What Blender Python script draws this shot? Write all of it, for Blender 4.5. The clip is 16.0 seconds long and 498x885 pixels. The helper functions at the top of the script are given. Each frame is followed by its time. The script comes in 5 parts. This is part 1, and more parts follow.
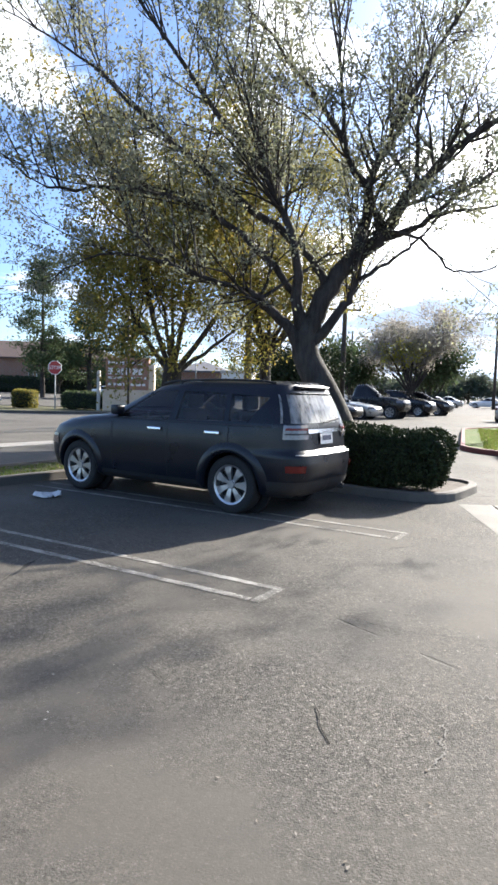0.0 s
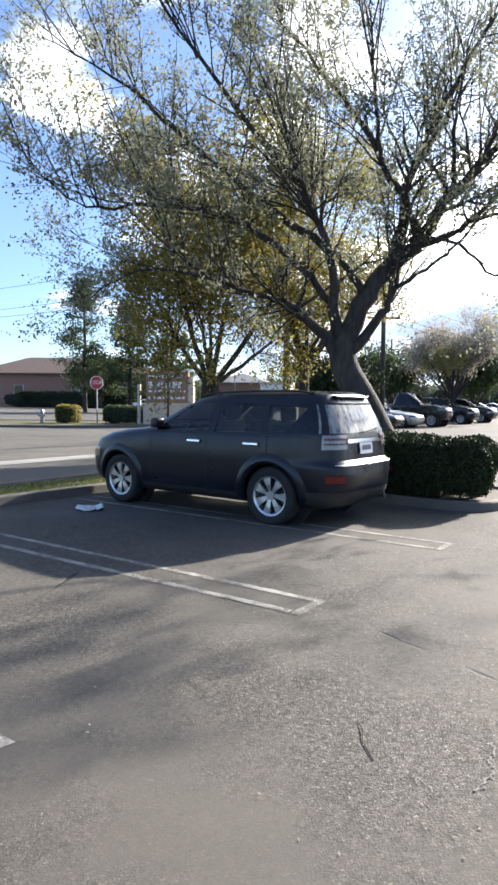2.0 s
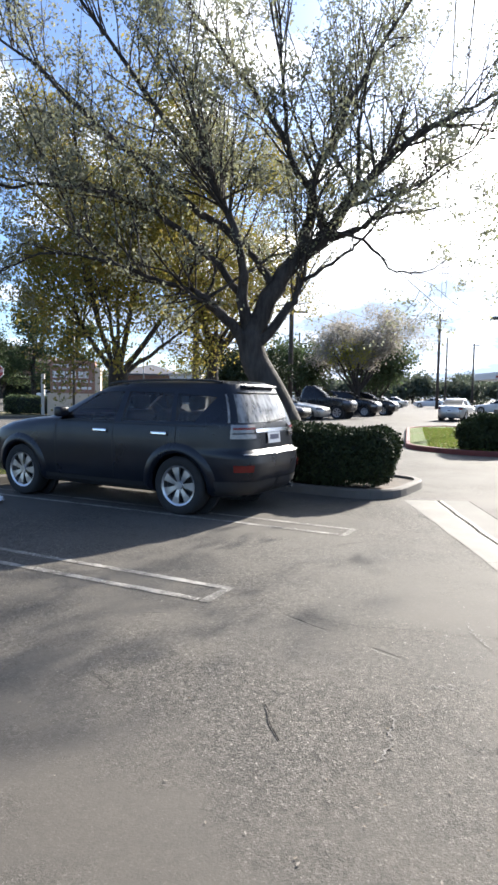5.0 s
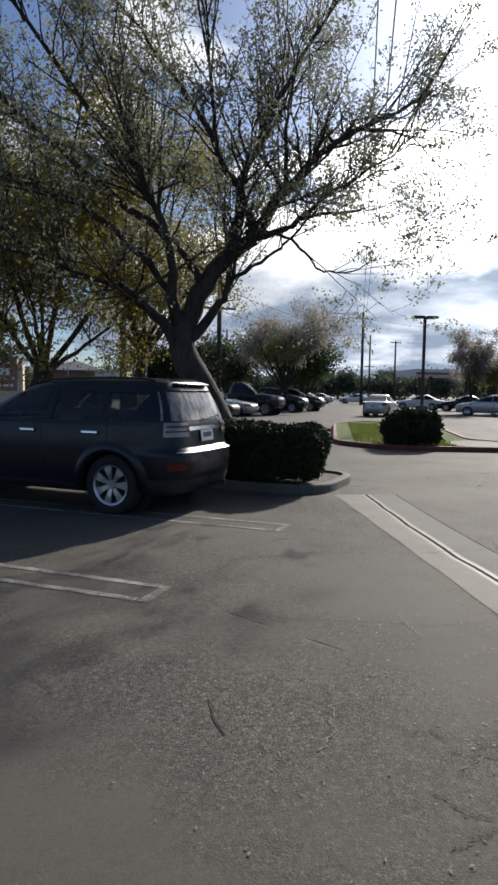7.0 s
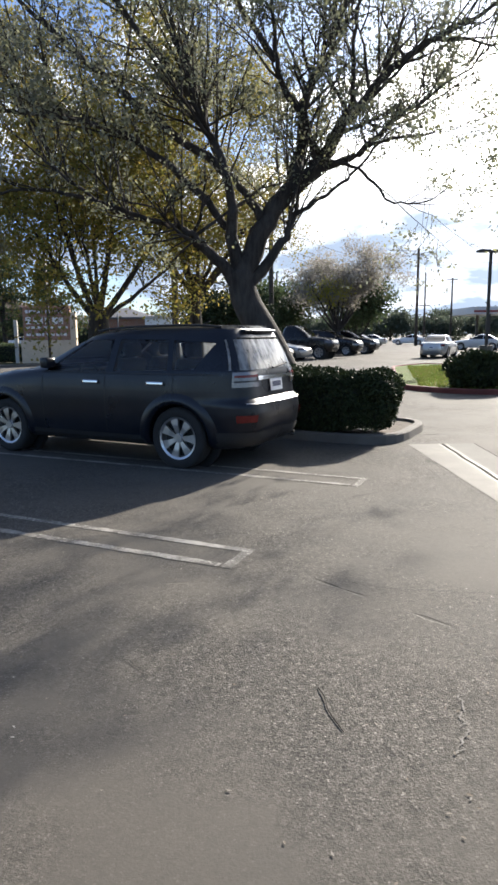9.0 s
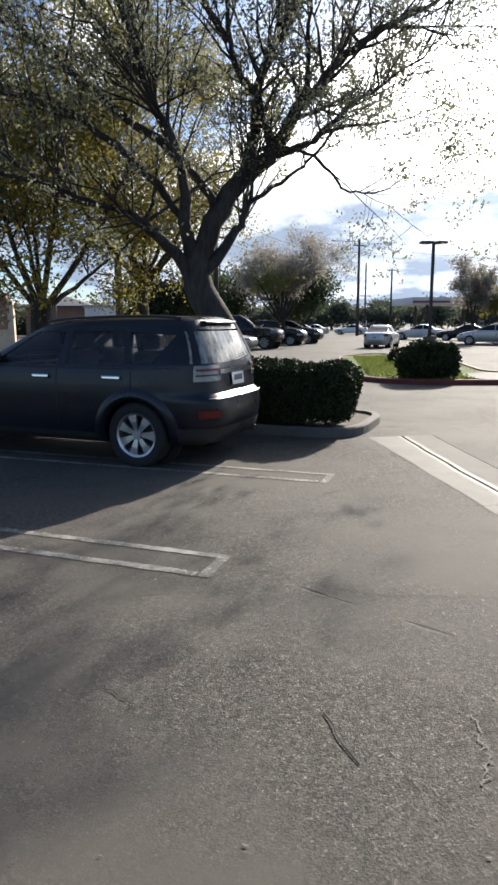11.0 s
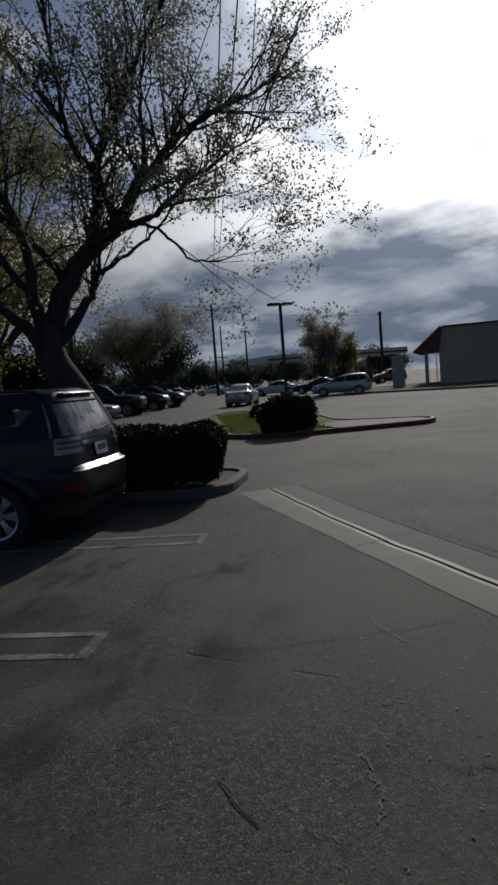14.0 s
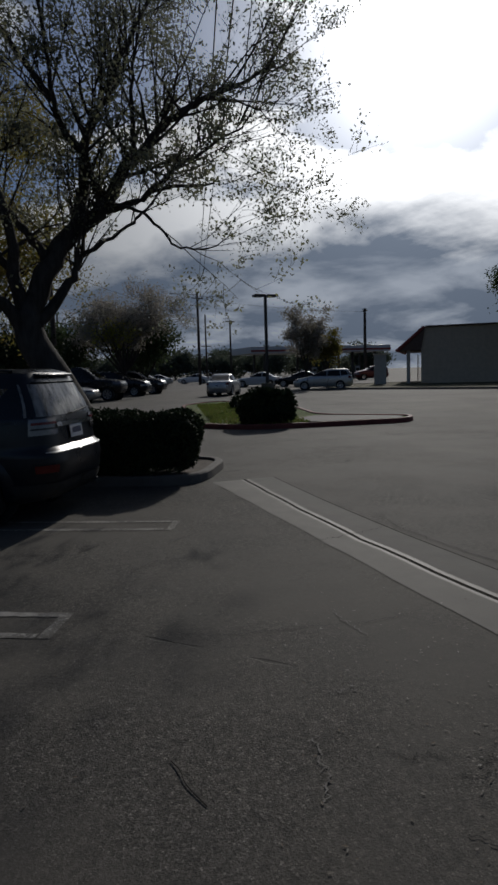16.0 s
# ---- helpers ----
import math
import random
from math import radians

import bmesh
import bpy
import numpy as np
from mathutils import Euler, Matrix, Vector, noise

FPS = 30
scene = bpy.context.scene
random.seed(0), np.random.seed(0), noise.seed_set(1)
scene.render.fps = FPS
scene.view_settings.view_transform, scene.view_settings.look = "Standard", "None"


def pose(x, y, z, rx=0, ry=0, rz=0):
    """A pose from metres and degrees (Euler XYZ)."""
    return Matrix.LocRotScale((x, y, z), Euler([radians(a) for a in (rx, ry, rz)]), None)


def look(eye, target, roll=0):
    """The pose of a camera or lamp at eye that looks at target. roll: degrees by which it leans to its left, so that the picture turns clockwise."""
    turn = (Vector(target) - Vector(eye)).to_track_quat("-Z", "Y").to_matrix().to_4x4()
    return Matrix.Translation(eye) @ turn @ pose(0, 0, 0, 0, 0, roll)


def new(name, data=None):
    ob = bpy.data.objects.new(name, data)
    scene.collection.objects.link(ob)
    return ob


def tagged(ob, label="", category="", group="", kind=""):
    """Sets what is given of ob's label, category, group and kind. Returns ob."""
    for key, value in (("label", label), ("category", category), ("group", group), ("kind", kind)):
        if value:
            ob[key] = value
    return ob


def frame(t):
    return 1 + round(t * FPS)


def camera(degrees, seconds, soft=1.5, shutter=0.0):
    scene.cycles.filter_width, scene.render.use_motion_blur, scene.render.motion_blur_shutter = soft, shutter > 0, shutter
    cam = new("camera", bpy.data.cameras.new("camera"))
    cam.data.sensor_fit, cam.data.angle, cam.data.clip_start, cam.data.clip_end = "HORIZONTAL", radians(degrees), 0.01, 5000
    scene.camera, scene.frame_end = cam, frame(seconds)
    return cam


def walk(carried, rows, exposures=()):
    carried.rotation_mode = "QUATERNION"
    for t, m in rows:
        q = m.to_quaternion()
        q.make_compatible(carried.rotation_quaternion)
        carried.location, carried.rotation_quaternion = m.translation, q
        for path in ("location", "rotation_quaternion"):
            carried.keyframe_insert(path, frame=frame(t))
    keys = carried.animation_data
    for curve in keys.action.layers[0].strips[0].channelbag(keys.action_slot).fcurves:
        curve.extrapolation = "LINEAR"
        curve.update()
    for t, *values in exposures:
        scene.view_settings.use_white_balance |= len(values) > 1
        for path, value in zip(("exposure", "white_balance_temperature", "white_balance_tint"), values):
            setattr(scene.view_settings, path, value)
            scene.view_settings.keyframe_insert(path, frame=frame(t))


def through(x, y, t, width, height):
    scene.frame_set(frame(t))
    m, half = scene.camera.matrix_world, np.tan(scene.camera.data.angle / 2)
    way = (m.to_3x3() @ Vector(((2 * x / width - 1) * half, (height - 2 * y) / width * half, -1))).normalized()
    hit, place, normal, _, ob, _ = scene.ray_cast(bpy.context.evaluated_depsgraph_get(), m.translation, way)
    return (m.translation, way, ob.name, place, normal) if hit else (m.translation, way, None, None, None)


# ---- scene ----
cam = camera(42.6, 16.0, soft=2.8)

PATH = [
    (0, (0.268, 0.486, 1.484), (0.125, 2.474, 1.321), 1.7),
    (0.5, (0.272, 0.515, 1.465), (0.201, 2.509, 1.328), 1.6),
    (1, (0.279, 0.512, 1.468), (0.248, 2.507, 1.34), 1.4),
    (1.5, (0.28, 0.475, 1.497), (0.141, 2.464, 1.343), 1.1),
    (2, (0.282, 0.501, 1.485), (0.014, 2.478, 1.354), 0.5),
    (2.5, (0.283, 0.499, 1.48), (0.02, 2.478, 1.352), 0.8),
    (3, (0.278, 0.493, 1.478), (0.028, 2.473, 1.34), 1.2),
    (3.5, (0.268, 0.494, 1.475), (0.073, 2.479, 1.324), 1.3),
    (4, (0.283, 0.526, 1.453), (0.183, 2.518, 1.298), 1.5),
    (4.2, (0.283, 0.533, 1.448), (0.225, 2.526, 1.293), 1.5),
    (6.3, (0.312, 0.503, 1.463), (0.42, 2.495, 1.316), 0.0),
    (6.5, (0.311, 0.51, 1.469), (0.463, 2.498, 1.318), -0.1),
    (7, (0.231, 0.491, 1.465), (0.469, 2.471, 1.306), 0.9),
    (7.5, (0.154, 0.534, 1.449), (0.487, 2.492, 1.215), 4.8),
    (8, (0.143, 0.693, 1.462), (0.24, 2.666, 1.154), -1.2),
    (8.2, (0.144, 0.766, 1.476), (0.202, 2.74, 1.164), -0.7),
    (10.3, (-0.248, 1.021, 1.502), (-0.1, 2.979, 1.12), -0.3),
    (10.5, (-0.238, 1.072, 1.507), (-0.107, 3.03, 1.119), -1.1),
    (11, (-0.179, 1.181, 1.518), (0.081, 3.13, 1.153), -0.3),
    (11.5, (-0.224, 1.192, 1.522), (0.17, 3.121, 1.169), -1.4),
    (12, (-0.328, 1.177, 1.534), (0.132, 3.092, 1.185), 1.4),
    (12.5, (-0.362, 1.174, 1.534), (0.025, 3.112, 1.232), 0.8),
    (13, (-0.298, 1.183, 1.514), (0.234, 3.092, 1.247), -0.2),
    (13.5, (-0.21, 1.169, 1.521), (0.448, 3.044, 1.291), -3.1),
    (14, (-0.158, 1.15, 1.515), (0.506, 3.027, 1.326), -4.5),
    (14.5, (-0.11, 1.142, 1.507), (0.678, 2.969, 1.302), -5.3),
    (15, (-0.114, 1.127, 1.511), (0.681, 2.949, 1.296), -5.2),
    (15.5, (-0.107, 1.096, 1.514), (0.667, 2.93, 1.321), -4.1),
    (16, (-0.122, 1.095, 1.51), (0.598, 2.947, 1.289), -1.7),
]
EXPOSURES = [(0,1.4,6500,10),(1,1.1,6450,10),(2,1.45,6500,10),(4.2,1.45,6500,10),(6.3,0.55,6500,10),(7,-0.05,6550,10),(7.5,0.0,6550,10),(8.2,0.85,6700,10),(10.5,1.0,6700,10),(11,0.65,6700,10),(11.5,0.4,6680,10),(12,-0.05,6650,10),(12.5,-0.15,6600,10),(13,-0.45,6450,10),(13.5,-1.12,6350,10),(14.5,-1.78,6300,10),(16,-1.84,6300,10)]
walk(cam, [(t, look(eye, target, roll)) for t, eye, target, roll in PATH], EXPOSURES)

# ---- world, sun ----
SUN_AZ, SUN_EL = radians(36.5), radians(26.0)      # azimuth from +y towards +x
SUN = Vector((math.sin(SUN_AZ) * math.cos(SUN_EL), math.cos(SUN_AZ) * math.cos(SUN_EL), math.sin(SUN_EL)))

world = bpy.data.worlds.new("sky")
scene.world = world
world.use_nodes = True
wn, wl = world.node_tree.nodes, world.node_tree.links
wn.clear()


def wnode(kind, **values):
    n = wn.new(kind)
    for k, v in values.items():
        if k.startswith("i_"):
            n.inputs[int(k[2:])].default_value = v
    return n


def wmath(op, a, b=None, clamp=False):
    n = wn.new("ShaderNodeMath")
    n.operation, n.use_clamp = op, clamp
    for i, s in enumerate((a, b)):
        if s is None:
            continue
        if isinstance(s, (int, float)):
            n.inputs[i].default_value = s
        else:
            wl.new(s, n.inputs[i])
    return n.outputs[0]


def wramp(fac, stops):
    n = wn.new("ShaderNodeValToRGB")
    while len(n.color_ramp.elements) < len(stops):
        n.color_ramp.elements.new(0.5)
    for e, (p, c) in zip(n.color_ramp.elements, stops):
        e.position, e.color = p, (*c, 1) if len(c) == 3 else c
    wl.new(fac, n.inputs[0])
    return n.outputs[0]


def wmix(fac, a, b, blend="MIX"):
    n = wn.new("ShaderNodeMix")
    n.data_type, n.blend_type, n.clamp_result = "RGBA", blend, False
    for s, socket in ((fac, n.inputs[0]), (a, n.inputs[6]), (b, n.inputs[7])):
        if isinstance(s, (int, float)):
            socket.default_value = s
        elif isinstance(s, tuple):
            socket.default_value = (*s, 1)
        else:
            wl.new(s, socket)
    return n.outputs[2]


CLOUD_AT = (3.1, 7.7, 0.0)
sky = wn.new("ShaderNodeTexSky")
sky.sky_type, sky.sun_disc = "NISHITA", False
sky.sun_elevation, sky.sun_rotation = SUN_EL, SUN_AZ
sky.air_density, sky.dust_density, sky.ozone_density = 1.0, 0.5, 1.6
coord = wn.new("ShaderNodeTexCoord").outputs["Generated"]
split = wn.new("ShaderNodeSeparateXYZ")
wl.new(coord, split.inputs[0])
height = wmath("MAXIMUM", split.outputs[2], 0.0)
up = wmath("ADD", height, 0.24)
flat = wn.new("ShaderNodeCombineXYZ")
wl.new(wmath("DIVIDE", split.outputs[0], up), flat.inputs[0])
wl.new(wmath("DIVIDE", split.outputs[1], up), flat.inputs[1])
near_sun = wn.new("ShaderNodeVectorMath")
near_sun.operation = "DOT_PRODUCT"
wl.new(coord, near_sun.inputs[0])
near_sun.inputs[1].default_value = SUN
cosang = wmath("MAXIMUM", near_sun.outputs["Value"], 0.0)


def cloud_noise(scale, at, detail=8, rough=0.56):
    n = wn.new("ShaderNodeTexNoise")
    n.inputs["Scale"].default_value, n.inputs["Detail"].default_value, n.inputs["Roughness"].default_value = scale, detail, rough
    n.inputs["Distortion"].default_value = 0.25
    shift = wn.new("ShaderNodeVectorMath")
    shift.inputs[1].default_value = at
    wl.new(flat.outputs[0], shift.inputs[0])
    wl.new(shift.outputs[0], n.inputs["Vector"])
    return n.outputs[0]


puffs = cloud_noise(1.7, CLOUD_AT)
layers = cloud_noise(0.9, (8.3, 2.2, 0.0))
# a bank of low cloud on the sun's side, broken cumulus above it, mostly clear sky behind
bank = wmath("MULTIPLY", wmath("SUBTRACT", 0.33, height), wmath("MULTIPLY", wmath("POWER", cosang, 4.0), 2.4))
cover = wmath("ADD", wmath("ADD", puffs, wmath("MAXIMUM", bank, -0.02)), wmath("MULTIPLY", wmath("MINIMUM", wmath("SUBTRACT", cosang, 0.80), 0.0), 0.42))
lone = wn.new("ShaderNodeVectorMath")
lone.operation = "DOT_PRODUCT"
wl.new(coord, lone.inputs[0])
lone.inputs[1].default_value = (-0.396, 0.819, 0.416)
cover = wmath("ADD", cover, wmath("MULTIPLY", wmath("POWER", wmath("MAXIMUM", lone.outputs["Value"], 0.0), 420.0), 0.20))
mask = wramp(cover, [(0.49, (0, 0, 0)), (0.57, (1, 1, 1))])
depth = wmath("ADD", wmath("ADD", layers, wmath("MULTIPLY", wmath("SUBTRACT", puffs, 0.5), 0.5)), wmath("MULTIPLY", wmath("SUBTRACT", 0.205, height), wmath("MULTIPLY", cosang, 3.8)))
thick = wramp(depth, [(0.50, (0, 0, 0)), (0.68, (1, 1, 1))])
thin_cloud = wmix(wmath("POWER", cosang, 15.0), (11.0, 11.6, 12.4), (62.0, 61.5, 61.0))
streaks = wramp(cloud_noise(1.9, (1.3, 5.2, 0.0), 7, 0.55), [(0.47, (0, 0, 0)), (0.66, (1, 1, 1))])
thick_cloud = wmix(wmath("POWER", cosang, 26.0), wmix(streaks, (3.9, 5.0, 6.9), (16.0, 17.2, 19.2)), (9.5, 11.6, 15.0))
cloud = wmix(thick, thin_cloud, thick_cloud)
clear = wmix(1.0, wmix(1.0, sky.outputs[0], (0.80, 0.98, 1.32), "MULTIPLY"), (0.6, 0.7, 0.8), "ADD")
base_sky = wmix(mask, clear, cloud)
hal = wn.new("ShaderNodeVectorMath")
hal.operation = "SCALE"
hal.inputs[0].default_value = (1.0, 0.98, 0.95)
glare = wmath("ADD", wmath("MULTIPLY", wmath("POWER", cosang, 110.0), 80.0), wmath("MULTIPLY", wmath("POWER", cosang, 18.0), 20.0))
wl.new(wmath("MULTIPLY", glare, wmath("SUBTRACT", 1.0, wmath("MULTIPLY", wmath("MULTIPLY", thick, mask), 0.85))), hal.inputs["Scale"])
wide = wn.new("ShaderNodeVectorMath")
wide.operation = "SCALE"
wide.inputs[0].default_value = (0.9, 1.2, 1.7)
wl.new(wmath("POWER", cosang, 9.0), wide.inputs["Scale"])
total = wmix(1.0, wmix(1.0, base_sky, hal.outputs[0], "ADD"), wide.outputs[0], "ADD")
bg = wn.new("ShaderNodeBackground")
bg.inputs[1].default_value = 0.067
wl.new(total, bg.inputs[0])
wout = wn.new("ShaderNodeOutputWorld")
wl.new(bg.outputs[0], wout.inputs[0])

sun = new("sun", bpy.data.lights.new("sun", "SUN"))
sun.data.energy, sun.data.angle, sun.data.color = 6.1, radians(0.8), (1.0, 0.94, 0.85)
sun.matrix_world = look(SUN * 60, (0, 0, 0))


# ---- materials ----
class Mat:
    """A small builder of node materials."""

    def __init__(self, name, rough=0.6, metal=0.0, spec=0.5):
        self.m = bpy.data.materials.new(name)
        self.m.use_nodes = True
        self.n, self.l = self.m.node_tree.nodes, self.m.node_tree.links
        self.p = self.n["Principled BSDF"]
        self.p.inputs["Roughness"].default_value = rough
        self.p.inputs["Metallic"].default_value = metal
        self.p.inputs["Specular IOR Level"].default_value = spec
        self.co = self.n.new("ShaderNodeTexCoord").outputs["Object"]

    def noise(self, scale, detail=4, rough=0.55, stretch=(1, 1, 1), at=(0, 0, 0)):
        mp = self.n.new("ShaderNodeMapping")
        mp.inputs["Scale"].default_value, mp.inputs["Location"].default_value = stretch, at
        self.l.new(self.co, mp.inputs[0])
        t = self.n.new("ShaderNodeTexNoise")
        t.inputs["Scale"].default_value, t.inputs["Detail"].default_value, t.inputs["Roughness"].default_value = scale, detail, rough
        self.l.new(mp.outputs[0], t.inputs["Vector"])
        return t.outputs[0]

    def cells(self, scale, feature="F1", out="Distance", at=(0, 0, 0)):
        mp = self.n.new("ShaderNodeMapping")
        mp.inputs["Location"].default_value = at
        self.l.new(self.co, mp.inputs[0])
        t = self.n.new("ShaderNodeTexVoronoi")
        t.feature = feature
        t.inputs["Scale"].default_value = scale
        self.l.new(mp.outputs[0], t.inputs["Vector"])
        return t.outputs[out]

    def ramp(self, fac, *stops):
        r = self.n.new("ShaderNodeValToRGB")
        while len(r.color_ramp.elements) < len(stops):
            r.color_ramp.elements.new(0.5)
        for e, (p, c) in zip(r.color_ramp.elements, stops):
            e.position, e.color = p, (c, c, c, 1) if isinstance(c, (int, float)) else (*c, 1)
        self.l.new(fac, r.inputs[0])
        return r.outputs[0]

    def mix(self, fac, a, b, blend="MIX"):
        x = self.n.new("ShaderNodeMix")
        x.data_type, x.blend_type = "RGBA", blend
        for s, i in ((fac, 0), (a, 6), (b, 7)):
            socket = x.inputs[i]
            if isinstance(s, (int, float)):
                socket.default_value = s if i == 0 else (s, s, s, 1)
            elif isinstance(s, tuple):
                socket.default_value = (*s, 1)
            else:
                self.l.new(s, socket)
        return x.outputs[2]

    def math(self, op, a, b):
        x = self.n.new("ShaderNodeMath")
        x.operation = op
        for i, s in enumerate((a, b)):
            if isinstance(s, (int, float)):
                x.inputs[i].default_value = s
            else:
                self.l.new(s, x.inputs[i])
        return x.outputs[0]

    def random(self):
        return self.n.new("ShaderNodeObjectInfo").outputs["Random"]

    def island(self):
        return self.n.new("ShaderNodeNewGeometry").outputs["Random Per Island"]

    def color(self, c):
        if isinstance(c, tuple):
            self.p.inputs["Base Color"].default_value = (*c, 1)
        else:
            self.l.new(c, self.p.inputs["Base Color"])
        return self

    def rough(self, r):
        self.l.new(r, self.p.inputs["Roughness"])
        return self

    def bump(self, h, strength=0.4, dist=0.01):
        b = self.n.new("ShaderNodeBump")
        b.inputs["Strength"].default_value, b.inputs["Distance"].default_value = strength, dist
        self.l.new(h, b.inputs["Height"])
        self.l.new(b.outputs[0], self.p.inputs["Normal"])
        return self


def make_asphalt():
    a = Mat("weathered_asphalt", 0.85, spec=0.22)
    big = a.noise(0.22, 5, 0.6)
    mid = a.noise(1.3, 6, 0.62, at=(4, 1, 0))
    grain = a.cells(150.0, out="Color")
    stone = a.noise(95.0, 2, 0.7)
    c = a.mix(a.ramp(big, (0.35, 0.0), (0.68, 1.0)), (0.082, 0.074, 0.063), (0.113, 0.102, 0.086))
    c = a.mix(a.ramp(mid, (0.42, 0.0), (0.75, 0.4)), c, (0.062, 0.059, 0.054))
    # exposed aggregate shows where the binder has worn away
    worn = a.ramp(a.noise(0.5, 5, 0.65, at=(9, 2, 0)), (0.40, 0.12), (0.62, 1.0))
    sep = a.n.new("ShaderNodeSeparateColor")
    a.l.new(grain, sep.inputs[0])
    speck = a.ramp(sep.outputs[0], (0.0, 0.35), (0.6, 0.95), (0.93, 1.2), (1.0, 2.6))
    c = a.mix(worn, c, a.mix(1.0, c, speck, "MULTIPLY"))
    sep2 = a.n.new("ShaderNodeSeparateColor")
    a.l.new(a.cells(48.0, out="Color", at=(2, 5, 0)), sep2.inputs[0])
    c = a.mix(a.math("MULTIPLY", worn, 0.6), c, a.mix(1.0, c, a.ramp(sep2.outputs[1], (0.0, 0.42), (0.35, 0.9), (0.8, 1.1), (1.0, 1.75)), "MULTIPLY"))
    pits = a.math("MULTIPLY", a.ramp(a.noise(24.0, 4, 0.62, at=(5, 3, 0)), (0.55, 0.0), (0.63, 0.75)), worn)
    c = a.mix(pits, c, (0.036, 0.033, 0.029))
    pale = a.math("MULTIPLY", a.ramp(a.noise(33.0, 3, 0.6, at=(7, 1, 0)), (0.65, 0.0), (0.72, 0.45)), worn)
    c = a.mix(pale, c, (0.20, 0.185, 0.165))
    cr = a.cells(0.33, "DISTANCE_TO_EDGE", at=(1.7, 0.6, 0))
    wob = a.math("ADD", cr, a.math("MULTIPLY", a.math("SUBTRACT", a.noise(3.0, 5), 0.5), 0.03))
    crack = a.math("MULTIPLY", a.ramp(wob, (0.0, 1.0), (0.0035, 0.0)), a.ramp(a.noise(0.7, 2, at=(2, 8, 0)), (0.55, 0.0), (0.63, 0.8)))
    c = a.mix(crack, c, (0.018, 0.017, 0.016))
    stain = a.ramp(a.noise(0.9, 4, 0.7, at=(30, 11, 0)), (0.66, 0.0), (0.80, 0.4))
    c = a.mix(stain, c, (0.040, 0.037, 0.033))
    a.color(c)
    a.bump(a.math("ADD", a.math("MULTIPLY", stone, worn), a.math("MULTIPLY", crack, -2.0)), 0.5, 0.014)
    return a.m


def make_concrete(name, tone, dirt=0.5, rough=0.85):
    a = Mat(name, rough, spec=0.4)
    c = a.mix(a.ramp(a.noise(2.2, 6, 0.65), (0.3, 0.0), (0.75, 1.0)), tone, tuple(v * 0.72 for v in tone))
    c = a.mix(a.math("MULTIPLY", a.ramp(a.noise(7.0, 5, 0.7, at=(3, 1, 2)), (0.55, 0.0), (0.75, 1.0)), dirt), c, (0.09, 0.08, 0.07))
    a.color(c).bump(a.noise(60.0, 3), 0.3, 0.006)
    return a.m


def make_plain(name, tone, rough=0.6, metal=0.0, vary=0.25, scale=4.0, spec=0.5, bump=0.0):
    a = Mat(name, rough, metal, spec)
    a.color(a.mix(a.ramp(a.noise(scale, 5, 0.6), (0.3, 0.0), (0.72, 1.0)), tone, tuple(v * (1 - vary) for v in tone)))
    if bump:
        a.bump(a.noise(scale * 8, 4), bump, 0.01)
    return a.m


def make_leaf(name, tones, through=0.35):
    a = Mat(name, 0.65, spec=0.12)
    r = a.island()
    c = a.ramp(r, *[(i / max(1, len(tones) - 1), t) for i, t in enumerate(tones)])
    a.color(c)
    tr = a.n.new("ShaderNodeBsdfTranslucent")
    a.l.new(c, tr.inputs[0])
    mixer = a.n.new("ShaderNodeMixShader")
    mixer.inputs[0].default_value = through
    a.l.new(a.p.outputs[0], mixer.inputs[1])
    a.l.new(tr.outputs[0], mixer.inputs[2])
    a.l.new(mixer.outputs[0], a.n["Material Output"].inputs[0])
    return a.m


def make_bark():
    a = Mat("bark", 0.9, spec=0.2)
    ridg = a.noise(9.0, 6, 0.7, stretch=(1, 1, 0.22))
    c = a.mix(a.ramp(ridg, (0.35, 0.0), (0.65, 1.0)), (0.024, 0.021, 0.018), (0.072, 0.062, 0.054))
    c = a.mix(a.ramp(a.noise(1.7, 3), (0.5, 0.0), (0.8, 0.5)), c, (0.10, 0.092, 0.085))
    a.color(c).bump(ridg, 0.8, 0.03)
    return a.m


def make_lawn(name, green, dry, amount):
    a = Mat(name, 0.9, spec=0.15)
    c = a.mix(a.ramp(a.noise(1.1, 5, 0.65), (amount - 0.12, 0.0), (amount + 0.12, 1.0)), green, dry)
    c = a.mix(a.ramp(a.noise(30.0, 4, 0.7), (0.3, 0.0), (0.7, 0.5)), c, tuple(v * 0.4 for v in green))
    a.color(c).bump(a.noise(70.0, 4), 0.8, 0.03)
    return a.m


def make_paint_line():
    a = Mat("worn_white_paint", 0.8, spec=0.3)
    worn = a.ramp(a.noise(1.6, 8, 0.8), (0.38, 0.0), (0.54, 1.0))
    worn2 = a.ramp(a.noise(30.0, 4, 0.65), (0.36, 0.0), (0.47, 1.0))
    c = a.mix(a.math("MULTIPLY", worn, worn2), (0.34, 0.32, 0.285), (0.112, 0.103, 0.09))
    a.color(c)
    return a.m


